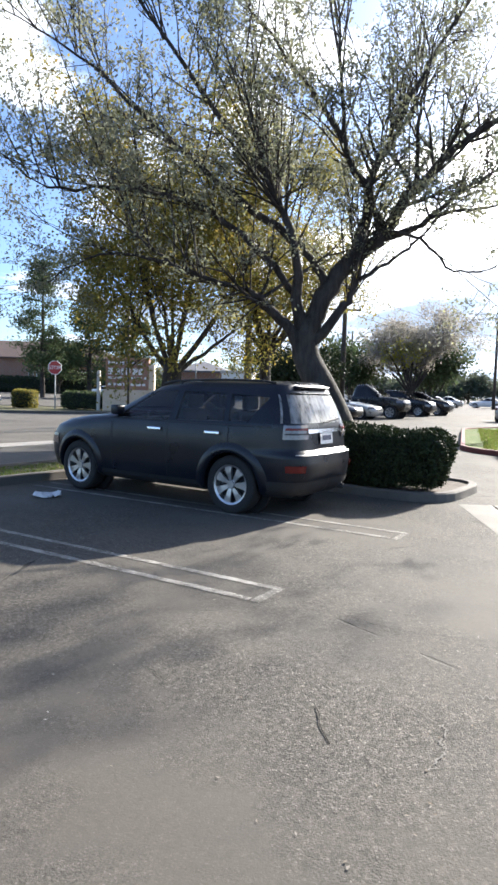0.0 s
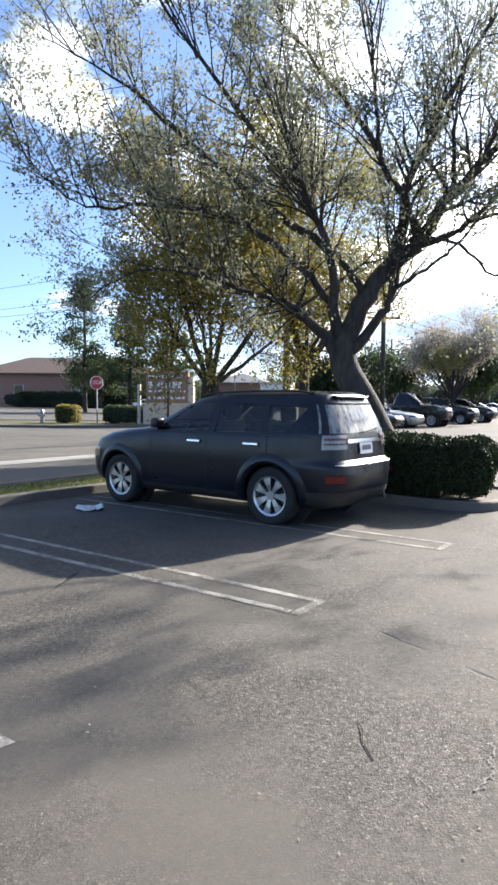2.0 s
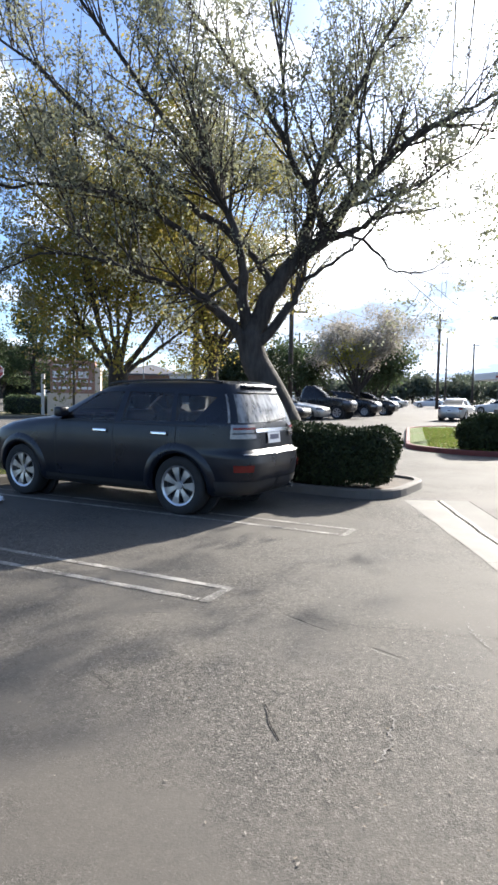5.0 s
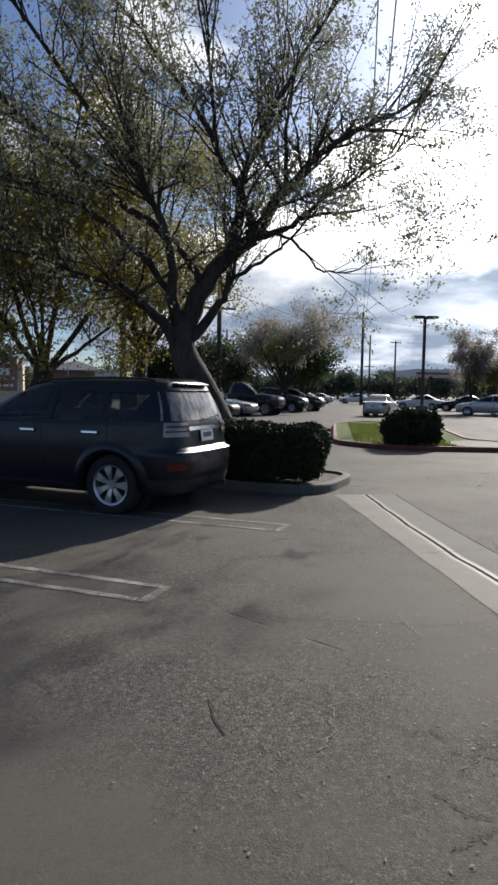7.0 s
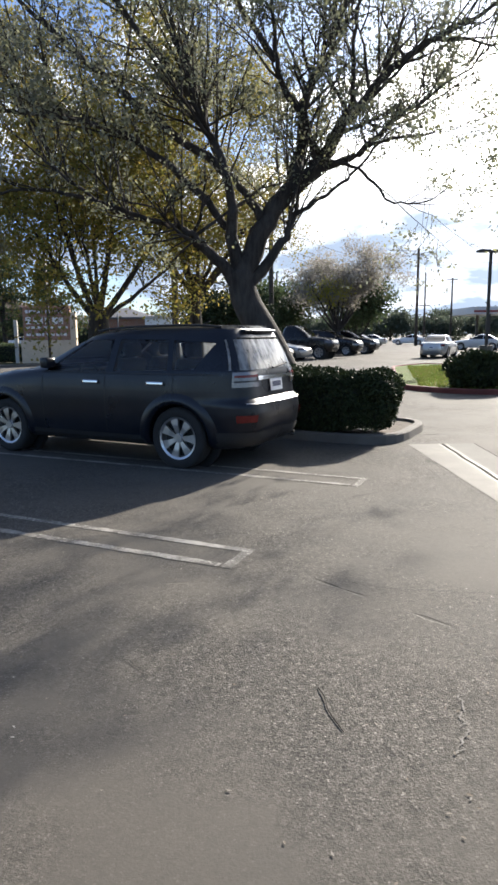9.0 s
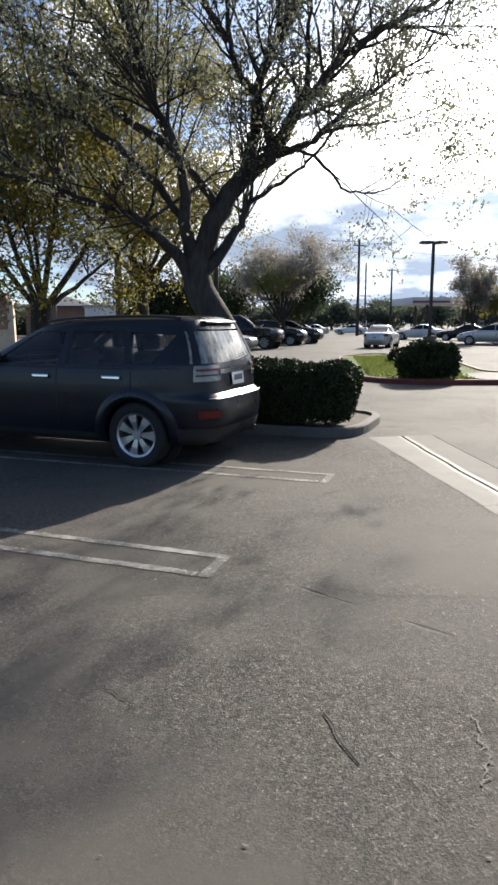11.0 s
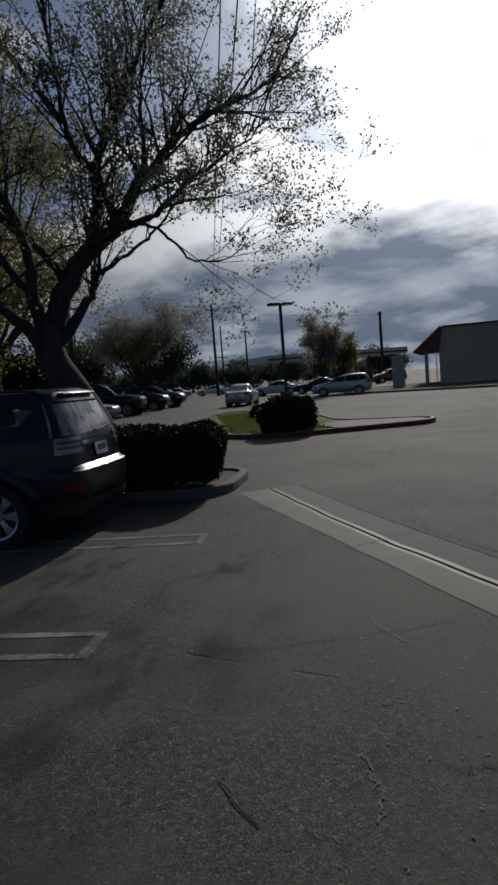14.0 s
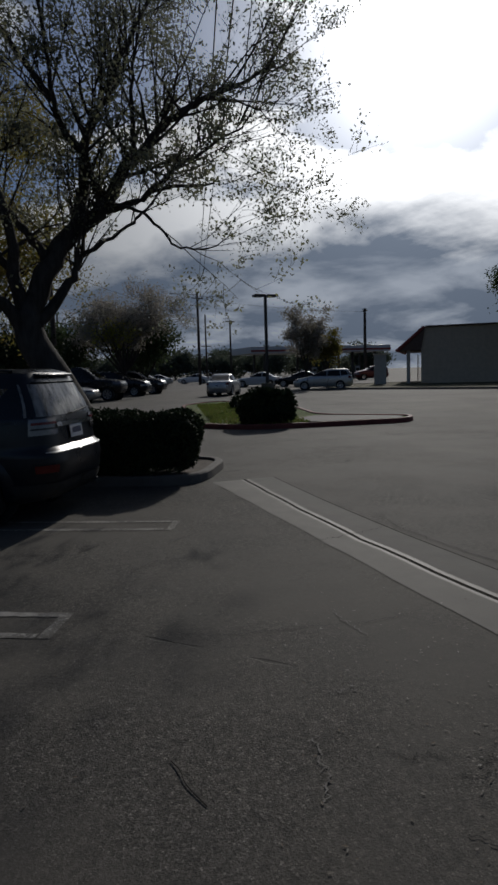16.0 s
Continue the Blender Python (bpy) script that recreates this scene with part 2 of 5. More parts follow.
def make_brick(name, tone):
    a = Mat(name, 0.85, spec=0.25)
    t = a.n.new("ShaderNodeTexBrick")
    t.inputs["Color1"].default_value = (*tone, 1)
    t.inputs["Color2"].default_value = (*[v * 0.75 for v in tone], 1)
    t.inputs["Mortar"].default_value = (0.35, 0.32, 0.28, 1)
    t.inputs["Scale"].default_value = 4.5
    mp = a.n.new("ShaderNodeMapping")
    mp.inputs["Rotation"].default_value = (radians(90), 0, 0)
    a.l.new(a.co, mp.inputs[0])
    a.l.new(mp.outputs[0], t.inputs[0])
    a.color(a.mix(a.ramp(a.noise(0.8, 4), (0.3, 0.0), (0.75, 0.4)), t.outputs[0], tuple(v * 0.6 for v in tone)))
    return a.m


def make_car_paint(name, tone, metal=0.55, rough=0.3, spec=0.5):
    a = Mat(name, rough, metal, spec)
    dust = a.ramp(a.noise(2.5, 5, 0.65), (0.4, 0.0), (0.8, 0.04))
    a.color(a.mix(dust, tone, (0.25, 0.23, 0.2)))
    a.p.inputs["Coat Weight"].default_value = 0.15
    a.p.inputs["Coat Roughness"].default_value = 0.08
    a.rough(a.ramp(a.noise(3.0, 4), (0.3, rough * 0.85), (0.7, rough * 1.25)))
    return a.m


ASPHALT = make_asphalt()
KERB = make_concrete("kerb_concrete", (0.125, 0.112, 0.097), 0.6)
SWALE = make_concrete("swale_concrete", (0.126, 0.115, 0.098), 0.5, 0.8)
SWALE_WORN = make_concrete("dirty_swale_concrete", (0.106, 0.098, 0.085), 0.5)
# paler tone: light sediment plus the sun's glint painted beside the flow line
SWALE_PALE = make_concrete("pale_glint_swale_concrete", (0.165, 0.15, 0.128), 0.5, 0.66)
SILT = make_plain("dark_silt", (0.022, 0.019, 0.016), 0.95, vary=0.4, scale=6, spec=0.05, bump=0.4)
WALK = make_concrete("sidewalk_concrete", (0.30, 0.285, 0.26), 0.3)
RED_KERB = make_plain("faded_red_kerb_paint", (0.20, 0.045, 0.035), 0.75, vary=0.5, scale=3)
DIRT = make_plain("planter_soil", (0.10, 0.075, 0.055), 0.95, vary=0.5, scale=5, bump=0.6)
LAWN = make_lawn("lawn", (0.10, 0.145, 0.03), (0.15, 0.14, 0.05), 0.6)
DRY_LAWN = make_lawn("dry_lawn", (0.07, 0.09, 0.03), (0.15, 0.125, 0.08), 0.45)
BARK = make_bark()
LINE = make_paint_line()
LEAF_MAIN = make_leaf("sparse_tree_leaf", [(0.15, 0.165, 0.13), (0.20, 0.21, 0.16), (0.24, 0.245, 0.13), (0.18, 0.18, 0.155)], 0.62)
LEAF_DENSE = make_leaf("olive_tree_leaf", [(0.12, 0.125, 0.035), (0.19, 0.17, 0.045), (0.235, 0.175, 0.045), (0.14, 0.155, 0.04)], 0.6)
LEAF_GREEN = make_leaf("green_leaf", [(0.05, 0.075, 0.035), (0.07, 0.10, 0.045), (0.085, 0.095, 0.05)], 0.4)
# paler green, with the haze of distance mixed into the leaf colour
LEAF_FAR = make_leaf("hazed_far_leaf", [(0.07, 0.09, 0.06), (0.09, 0.11, 0.08), (0.11, 0.12, 0.09)], 0.4)
LEAF_YELLOW = make_leaf("yellow_leaf", [(0.48, 0.44, 0.06), (0.36, 0.36, 0.08)], 0.55)
LEAF_GREY = make_leaf("grey_leaf", [(0.26, 0.24, 0.22), (0.32, 0.29, 0.26), (0.23, 0.23, 0.16)], 0.55)
LEAF_HEDGE = make_leaf("hedge_leaf", [(0.02, 0.03, 0.015), (0.03, 0.044, 0.019), (0.045, 0.055, 0.023)], 0.08)
# dark core colour stands in for the shade between the hedge leaves
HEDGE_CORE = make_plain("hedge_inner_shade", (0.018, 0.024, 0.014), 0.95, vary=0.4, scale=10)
SUV_PAINT = make_car_paint("graphite_blue_car_paint", (0.003, 0.0055, 0.0115), 0.0, 0.3, 0.34)
SILVER_PAINT = make_car_paint("silver_car_paint", (0.50, 0.50, 0.49), 0.6, 0.3)
WHITE_PAINT = make_car_paint("white_car_paint", (0.75, 0.75, 0.74), 0.0, 0.3)
BLACK_PAINT = make_car_paint("black_car_paint", (0.012, 0.012, 0.014), 0.2, 0.25)
RED_PAINT = make_car_paint("dark_red_car_paint", (0.12, 0.015, 0.015), 0.3, 0.3)


def make_glass(name, tint, dust=0.0):
    """Tinted car glass that can be seen through, with a film of dust."""
    a = Mat(name, 0.9)
    clear, gloss, film = a.n.new("ShaderNodeBsdfTransparent"), a.n.new("ShaderNodeBsdfGlossy"), a.n.new("ShaderNodeBsdfTranslucent")
    clear.inputs[0].default_value = (*tint, 1)
    gloss.inputs["Roughness"].default_value = 0.03
    film.inputs[0].default_value = (0.75, 0.74, 0.71, 1)
    grime, both = a.n.new("ShaderNodeBsdfDiffuse"), a.n.new("ShaderNodeMixShader")
    grime.inputs[0].default_value = (0.75, 0.74, 0.71, 1)
    a.l.new(film.outputs[0], both.inputs[1])
    a.l.new(grime.outputs[0], both.inputs[2])
    fr = a.n.new("ShaderNodeFresnel")
    fr.inputs[0].default_value = 1.5
    dusty, shiny = a.n.new("ShaderNodeMixShader"), a.n.new("ShaderNodeMixShader")
    a.l.new(a.ramp(a.noise(7.0, 5, 0.6, stretch=(1, 1.6, 0.5)), (0.36, dust * 0.15), (0.62, dust)), dusty.inputs[0])
    a.l.new(clear.outputs[0], dusty.inputs[1])
    a.l.new(both.outputs[0], dusty.inputs[2])
    a.l.new(fr.outputs[0], shiny.inputs[0])
    a.l.new(dusty.outputs[0], shiny.inputs[1])
    a.l.new(gloss.outputs[0], shiny.inputs[2])
    a.l.new(shiny.outputs[0], a.n["Material Output"].inputs[0])
    return a.m


GLASS_SIDE = make_glass("tinted_side_glass", (0.82, 0.85, 0.86), 0.03)
GLASS_REAR = make_glass("dusty_rear_glass", (0.40, 0.42, 0.44), 0.75)
SEAT_CLOTH = make_plain("dark_seat_cloth", (0.035, 0.034, 0.034), 0.9, vary=0.3, scale=14)
GLASS_DARK = make_plain("tinted_car_glass", (0.006, 0.007, 0.009), 0.03, vary=0.2, spec=0.38)
BLACK_TRIM = make_plain("black_plastic", (0.018, 0.018, 0.019), 0.6, vary=0.3, scale=20)
RUBBER = make_plain("tyre_rubber", (0.02, 0.02, 0.02), 0.85, vary=0.3, scale=12, bump=0.2)
ALLOY = make_plain("brushed_alloy", (0.55, 0.55, 0.56), 0.32, 0.9, vary=0.15, scale=12)
CHROME = make_plain("chrome", (0.75, 0.75, 0.76), 0.12, 1.0, vary=0.05)
LAMP_CLEAR = make_plain("clear_lamp_lens", (0.24, 0.22, 0.22), 0.10, 0.6, vary=0.3, scale=14)
LAMP_RED = make_plain("red_lamp_lens", (0.16, 0.010, 0.010), 0.15, vary=0.3, scale=30)
PLATE = make_plain("plate_white", (0.62, 0.63, 0.65), 0.4, vary=0.1)
BAR_DARK = make_plain("dark_print", (0.04, 0.05, 0.10), 0.5, vary=0.1)
POLE_WOOD = make_plain("weathered_pole_wood", (0.075, 0.06, 0.05), 0.9, vary=0.5, scale=6, bump=0.4)
POLE_METAL = make_plain("dark_bronze_pole", (0.05, 0.045, 0.042), 0.5, 0.4, vary=0.3, scale=6)
GALV = make_plain("galvanised_steel", (0.33, 0.33, 0.33), 0.45, 0.7, vary=0.3, scale=8)
SIGN_RED = make_plain("stop_sign_red", (0.45, 0.03, 0.03), 0.4, vary=0.15)
WHITE = make_plain("white_paint", (0.78, 0.77, 0.74), 0.55, vary=0.12)
STUCCO = make_plain("tan_stucco", (0.62, 0.50, 0.37), 0.9, vary=0.2, scale=3, bump=0.3)
STUCCO_PALE = make_plain("pale_stucco", (0.50, 0.47, 0.42), 0.9, vary=0.2, scale=3, bump=0.3)
BRICK = make_brick("orange_brown_brick", (0.38, 0.19, 0.125))
ROOF_TILE = make_plain("brown_roof_shingle", (0.16, 0.105, 0.085), 0.9, vary=0.4, scale=9, bump=0.5)
ROOF_GREY = make_plain("grey_roof", (0.15, 0.15, 0.16), 0.85, vary=0.3, scale=7, bump=0.4)
CANOPY_WHITE = make_plain("canopy_panel", (0.62, 0.62, 0.62), 0.5, vary=0.15)
STRIPE_RED = make_plain("red_trim", (0.28, 0.05, 0.04), 0.6, vary=0.3)
PAPER = make_plain("crumpled_paper", (0.70, 0.70, 0.70), 0.8, vary=0.3, scale=20)
WIRE = make_plain("black_cable", (0.015, 0.015, 0.015), 0.7, vary=0.1)


# ---- builders ----
def link(name, bm, material, parent=None, label="", smooth=False):
    me = bpy.data.meshes.new(name)
    bm.to_mesh(me)
    bm.free()
    if smooth:
        me.polygons.foreach_set("use_smooth", [True] * len(me.polygons))
    me.materials.append(material)
    ob = new(name, me)
    if parent:
        ob.parent = parent
    if label:
        ob["label"] = label
    return ob


def part(name, bm, material, parent, label="", smooth=False):
    return link(name, bm, material, parent, label, smooth)


def from_lists(name, verts, faces, material, parent=None, smooth=False):
    me = bpy.data.meshes.new(name)
    me.from_pydata([tuple(v) for v in verts], [], faces)
    if smooth:
        me.polygons.foreach_set("use_smooth", [True] * len(me.polygons))
    me.materials.append(material)
    ob = new(name, me)
    if parent:
        ob.parent = parent
    return ob


def thing(name, m, label, category, group="", kind=""):
    ob = new(name)
    ob.empty_display_size = 0.1
    ob.matrix_world = m
    return tagged(ob, label, category, group, kind)


def box(bm, x0, x1, y0, y1, z0, z1, bevel=0.0):
    r = bmesh.ops.create_cube(bm, size=1.0, matrix=Matrix.Translation(((x0 + x1) / 2, (y0 + y1) / 2, (z0 + z1) / 2)) @ Matrix.Diagonal((x1 - x0, y1 - y0, z1 - z0, 1)))
    if bevel:
        edges = list({e for v in r["verts"] for e in v.link_edges})
        bmesh.ops.bevel(bm, geom=edges, offset=bevel, segments=2, affect="EDGES", profile=0.6)
    return bm


def cyl(bm, p, q, r0, r1=None, n=12):
    p, q = Vector(p), Vector(q)
    d = q - p
    m = Matrix.Translation((p + q) / 2) @ d.to_track_quat("Z", "Y").to_matrix().to_4x4()
    bmesh.ops.create_cone(bm, cap_ends=True, segments=n, radius1=r0, radius2=r0 if r1 is None else r1, depth=d.length, matrix=m)
    return bm


def prism(bm, pts, z0, z1, bevel=0.0):
    """An upright prism on a plan outline given anticlockwise."""
    low = [bm.verts.new((x, y, z0)) for x, y in pts]
    top = [bm.verts.new((x, y, z1)) for x, y in pts]
    n = len(pts)
    bm.faces.new(low[::-1])
    cap = bm.faces.new(top)
    for i in range(n):
        bm.faces.new((low[i], low[(i + 1) % n], top[(i + 1) % n], top[i]))
    if bevel:
        bmesh.ops.bevel(bm, geom=list(cap.edges), offset=bevel, segments=2, affect="EDGES", profile=0.6)
    return bm


def rounded(pts, r, n=6):
    """A plan outline with its corners rounded."""
    out = []
    for i, p in enumerate(pts):
        p, a, b = Vector(p), Vector(pts[i - 1]), Vector(pts[(i + 1) % len(pts)])
        d = min(r, (a - p).length * 0.45, (b - p).length * 0.45)
        s, e = p + (a - p).normalized() * d, p + (b - p).normalized() * d
        for k in range(n + 1):
            t = k / n
            out.append(tuple(s * (1 - t) ** 2 + p * 2 * t * (1 - t) + e * t * t))
    return out


def inset(pts, d):
    """The outline moved inwards by d (anticlockwise)."""
    out, n = [], len(pts)
    for i in range(n):
        a, p, b = Vector(pts[i - 1]), Vector(pts[i]), Vector(pts[(i + 1) % n])
        e, f = (p - a).normalized(), (b - p).normalized()
        ne, nf = Vector((-e.y, e.x)), Vector((-f.y, f.x))
        k = (ne + nf)
        k = k / max(0.3, k.length_squared / 2) if k.length > 1e-6 else ne
        out.append(tuple(p + k * d))
    return out


# plan grid of the parking row: U runs along the stalls (nose of the parked car), V across them
O2 = Vector((-0.5, 8.0))
U2, V2 = Vector((-0.864, 0.504)), Vector((0.504, 0.864))


def L(a, b):
    p = O2 + U2 * a + V2 * b
    return (p.x, p.y)


def kerbed(name, outline, kerb_mat, fill_mat, label, category, width=0.15, height=0.13, fill="planter_bed", kerb_name="kerb", fill_label=""):
    """A raised bed: a ring of kerb with a bed inside it."""
    th = thing(name, Matrix(), label, category, kind="structure")
    inner = inset(outline, width)
    n = len(outline)
    bm = bmesh.new()
    rows = [[bm.verts.new((x, y, z)) for x, y in pts] for pts, z in
            ((outline, -0.02), (inset(outline, 0.012), height - 0.02), (inset(outline, 0.035), height), (inset(outline, width - 0.02), height), (inner, height - 0.06))]
    for a, b in zip(rows, rows[1:]):
        for i in range(n):
            bm.faces.new((a[i], a[(i + 1) % n], b[(i + 1) % n], b[i]))
    part(kerb_name, bm, kerb_mat, th)
    bm = bmesh.new()
    f = bm.faces.new([bm.verts.new((x, y, height - 0.04)) for x, y in inner])
    bmesh.ops.triangulate(bm, faces=[f])
    part(fill, bm, fill_mat, th, fill_label)
    return th


# ---- ground ----
bm = bmesh.new()
bmesh.ops.create_grid(bm, x_segments=60, y_segments=60, size=900)
ground = tagged(link("ground", bm, ASPHALT), "weathered grey-tan asphalt with worn aggregate and fine cracks", "asphalt", kind="structure")

# kerbed strip before the parked cars and the finger that ends the row
strip = kerbed("planter_strip", rounded([L(3.65, -30), L(3.65, 15), L(8.3, 15), L(8.3, 5.0), L(5.05, 4.2), L(5.05, -30)], 0.6), KERB, DRY_LAWN, "concrete-kerbed strip of patchy dry lawn before the stalls", "planter", fill="lawn", fill_label="patchy dry lawn")
finger = kerbed("planter_finger", rounded([L(-1.84, 2.45), L(-1.84, 4.65), L(3.55, 4.65), L(3.55, 2.45)], 0.75), KERB, DIRT, "rounded concrete-kerbed planter finger of bare soil", "planter", fill="soil")

# concrete swale that divides the stalls from the drive
sw = thing("swale", Matrix(), "shallow concrete valley gutter with a dark flow line", "gutter", kind="structure")


def swale_x(y):
    return 2.36 + 0.03 * max(0.0, y - 3.0)


def flow_x(y):
    """Where the slabs beyond the flow line are set out from."""
    return 2.28 + 0.028 * max(0.0, y - 5.5) ** 1.6


ys = [-6 + 0.35 * i for i in range(45)]
wander = random.Random(31)
drift = [wander.uniform(-0.012, 0.012) for y in ys]
for name, off0, off1, z0, z1, material in (("near_slab", 0.0, 0.45, -0.0005, -0.0015, SWALE), ("scoured_edge", 0.45, 0.485, -0.0015, -0.002, SWALE_PALE),
                                           ("flow_line", 0.485, 0.525, -0.002, -0.002, SILT), ("scoured_edge", 0.525, 0.57, -0.002, -0.0015, SWALE_PALE),
                                           ("far_slab", 0.57, 0.93, -0.0015, -0.0005, SWALE_WORN), ("open_joint", 0.93, 0.945, -0.0008, -0.0008, SILT)):
    bm = bmesh.new()
    last = None
    for y, d in zip(ys, drift):
        x = swale_x(y)
        row = [bm.verts.new((x + 0.7 * d if o == 0.0 else flow_x(y) + o + (d if o < 0.6 else 0.0), y, 0.004 + z)) for o, z in ((off0, z0), (off1, z1))]
        if last:
            bm.faces.new((last[0], last[1], row[1], row[0]))
        last = row
    part(name, bm, material, sw)
# the painted grid stands a few degrees off the parked car
UL, VL = Vector((-0.891, 0.454)), Vector((0.454, 0.891))


def G(a, b):
    p = O2 + UL * a + VL * b
    return (p.x, p.y)


def stripe(a0, a1, b0, b1):
    """One painted stripe on the stall grid, a thin film with ragged sides."""
    bm = bmesh.new()
    n = max(2, int(max(abs(a1 - a0), abs(b1 - b0)) / 0.06))
    last = None
    for i in range(n + 1):
        t = i / n
        j0, j1 = random.uniform(-0.006, 0.006), random.uniform(-0.006, 0.006)
        if abs(a1 - a0) > abs(b1 - b0):
            a = a0 + (a1 - a0) * t
            p, q = G(a, b0 + j0), G(a, b1 + j1)
        else:
            b = b0 + (b1 - b0) * t
            p, q = G(a0 + j0, b), G(a1 + j1, b)
        row = [bm.verts.new((*p, 0.004)), bm.verts.new((*q, 0.004))]
        if last:
            bm.faces.new((last[0], last[1], row[1], row[0]))
        last = row
    bmesh.ops.recalc_face_normals(bm, faces=bm.faces)
    return bm


for b in (-7.64, -5.10, -2.555, -0.03):
    e = -2.007 - 0.068 * b
    th = thing("stall_marking", Matrix(), "worn white double-line stall marking painted on the asphalt", "road marking", "stall markings", kind="structure")
    part("stripe", stripe(e, 3.4, b, b + 0.075), LINE, th)
    part("stripe", stripe(e - 0.02, 3.4, b + 0.33, b + 0.40), LINE, th)
    part("end_stripe", stripe(e - 0.095, e - 0.02, b, b + 0.40), LINE, th)

# the lawn island across the drive, with a faded red kerb
island = kerbed("lawn_island", rounded([(4.75, 18.2), (5.9, 16.35), (10.3, 15.7), (11.2, 16.7), (9.3, 19.0), (11.9, 28.0), (9.6, 31.0), (7.4, 28.6)], 0.9), RED_KERB, LAWN, "lawn island with a faded red painted kerb", "traffic island", fill="lawn", fill_label="bright green lawn")
bm = bmesh.new()
prism(bm, rounded([(7.7, 16.35), (10.2, 15.95), (10.7, 16.6), (9.0, 18.6), (7.8, 17.8)], 0.4), 0.08, 0.125)
part("concrete_apron", bm, KERB, island)

# far side of the left street
far_verge = kerbed("street_verge", rounded([(-30, 30.5), (-14, 31.5), (-5.5, 36.0), (-5.5, 41), (-30, 38)], 1.5), KERB, DRY_LAWN, "kerbed verge of patchy lawn at the street corner", "verge", fill="lawn")
bm = bmesh.new()
prism(bm, [L(8.5, -40), L(8.5, 18), L(9.3, 18), L(9.3, -40)], 0.0, 0.012)
tagged(link("street_gutter", bm, WALK), "pale concrete gutter along the street", "gutter", kind="structure")
right_walk = kerbed("far_pavement", [(22.5, 43.0), (29.5, 30.2), (36.0, 18.0), (60, 18.0), (60, 52), (27, 52)], KERB, DRY_LAWN, "kerbed planting strip along the far side of the lot", "verge", fill="lawn")
lot_back = kerbed("far_lot_bed", [(-4, 44.5), (1.0, 42.0), (9.5, 57.5), (11.0, 75), (7.0, 75)], KERB, DIRT, "planted bed behind the parked cars", "planter", fill="soil")


# ---- foliage ----
def leaf_cloud(name, anchors, material, parent, rng, size=(0.05, 0.1), per=6, spread=0.18, droop=0.3, long=1.7):
    """Many small leaves round the anchors, each a folded blade of four corners."""
    n = len(anchors) * per
    a = np.repeat(np.asarray(anchors, float), per, axis=0) + rng.normal(0, spread, (n, 3)) * (1, 1, 0.8)
    d = rng.normal(0, 1, (n, 3))
    d[:, 2] -= droop
    d /= np.linalg.norm(d, axis=1, keepdims=True)
    e = np.cross(d, rng.normal(0, 1, (n, 3)))
    e /= np.linalg.norm(e, axis=1, keepdims=True) + 1e-9
    s = rng.uniform(*size, (n, 1))
    tip, mid = a + d * s * long, a + d * s * long * 0.45
    v = np.stack([a, mid + e * s * 0.5, tip, mid - e * s * 0.5], 1).reshape(-1, 3)
    f = np.arange(n * 4).reshape(-1, 4)
    me = bpy.data.meshes.new(name)
    me.vertices.add(len(v))
    me.vertices.foreach_set("co", v.ravel())
    me.loops.add(n * 4)
    me.loops.foreach_set("vertex_index", f.ravel())
    me.polygons.add(n)
    me.polygons.foreach_set("loop_start", np.arange(n) * 4)
    me.update(calc_edges=True)
    me.materials.append(material)
    ob = new(name, me)
    ob.parent = parent
    return ob


class Wood:
    """Collects tapered limbs as tubes."""

    def __init__(self):
        self.v, self.f = [], []

    def tube(self, pts, radii, n):
        base = len(self.v)
        for i, (p, r) in enumerate(zip(pts, radii)):
            d = (pts[min(i + 1, len(pts) - 1)] - pts[max(i - 1, 0)]).normalized()
            x = d.orthogonal().normalized() if abs(d.z) < 0.95 else Vector((1, 0, 0))
            x = (Vector((1, 0, 0.01)) - d * d.x).normalized() if abs(d.x) < 0.9 else (Vector((0, 1, 0)) - d * d.y).normalized()
            y = d.cross(x)
            for k in range(n):
                t = 2 * math.pi * k / n
                self.v.append(p + (x * math.cos(t) + y * math.sin(t)) * r)
        for i in range(len(pts) - 1):
            for k in range(n):
                a, b = base + i * n + k, base + i * n + (k + 1) % n
                self.f.append((a, b, b + n, a + n))
        self.f.append(tuple(base + (len(pts) - 1) * n + k for k in range(n)))


def smooth_line(pts, steps=4):
    """A curve through the given points."""
    out = []
    for i in range(len(pts) - 1):
        p0, p1, p2, p3 = pts[max(i - 1, 0)], pts[i], pts[i + 1], pts[min(i + 2, len(pts) - 1)]
        for k in range(steps):
            t = k / steps
            out.append(0.5 * (2 * p1 + (p2 - p0) * t + (2 * p0 - 5 * p1 + 4 * p2 - p3) * t * t + (3 * p1 - p0 - 3 * p2 + p3) * t ** 3))
    return out + [pts[-1]]


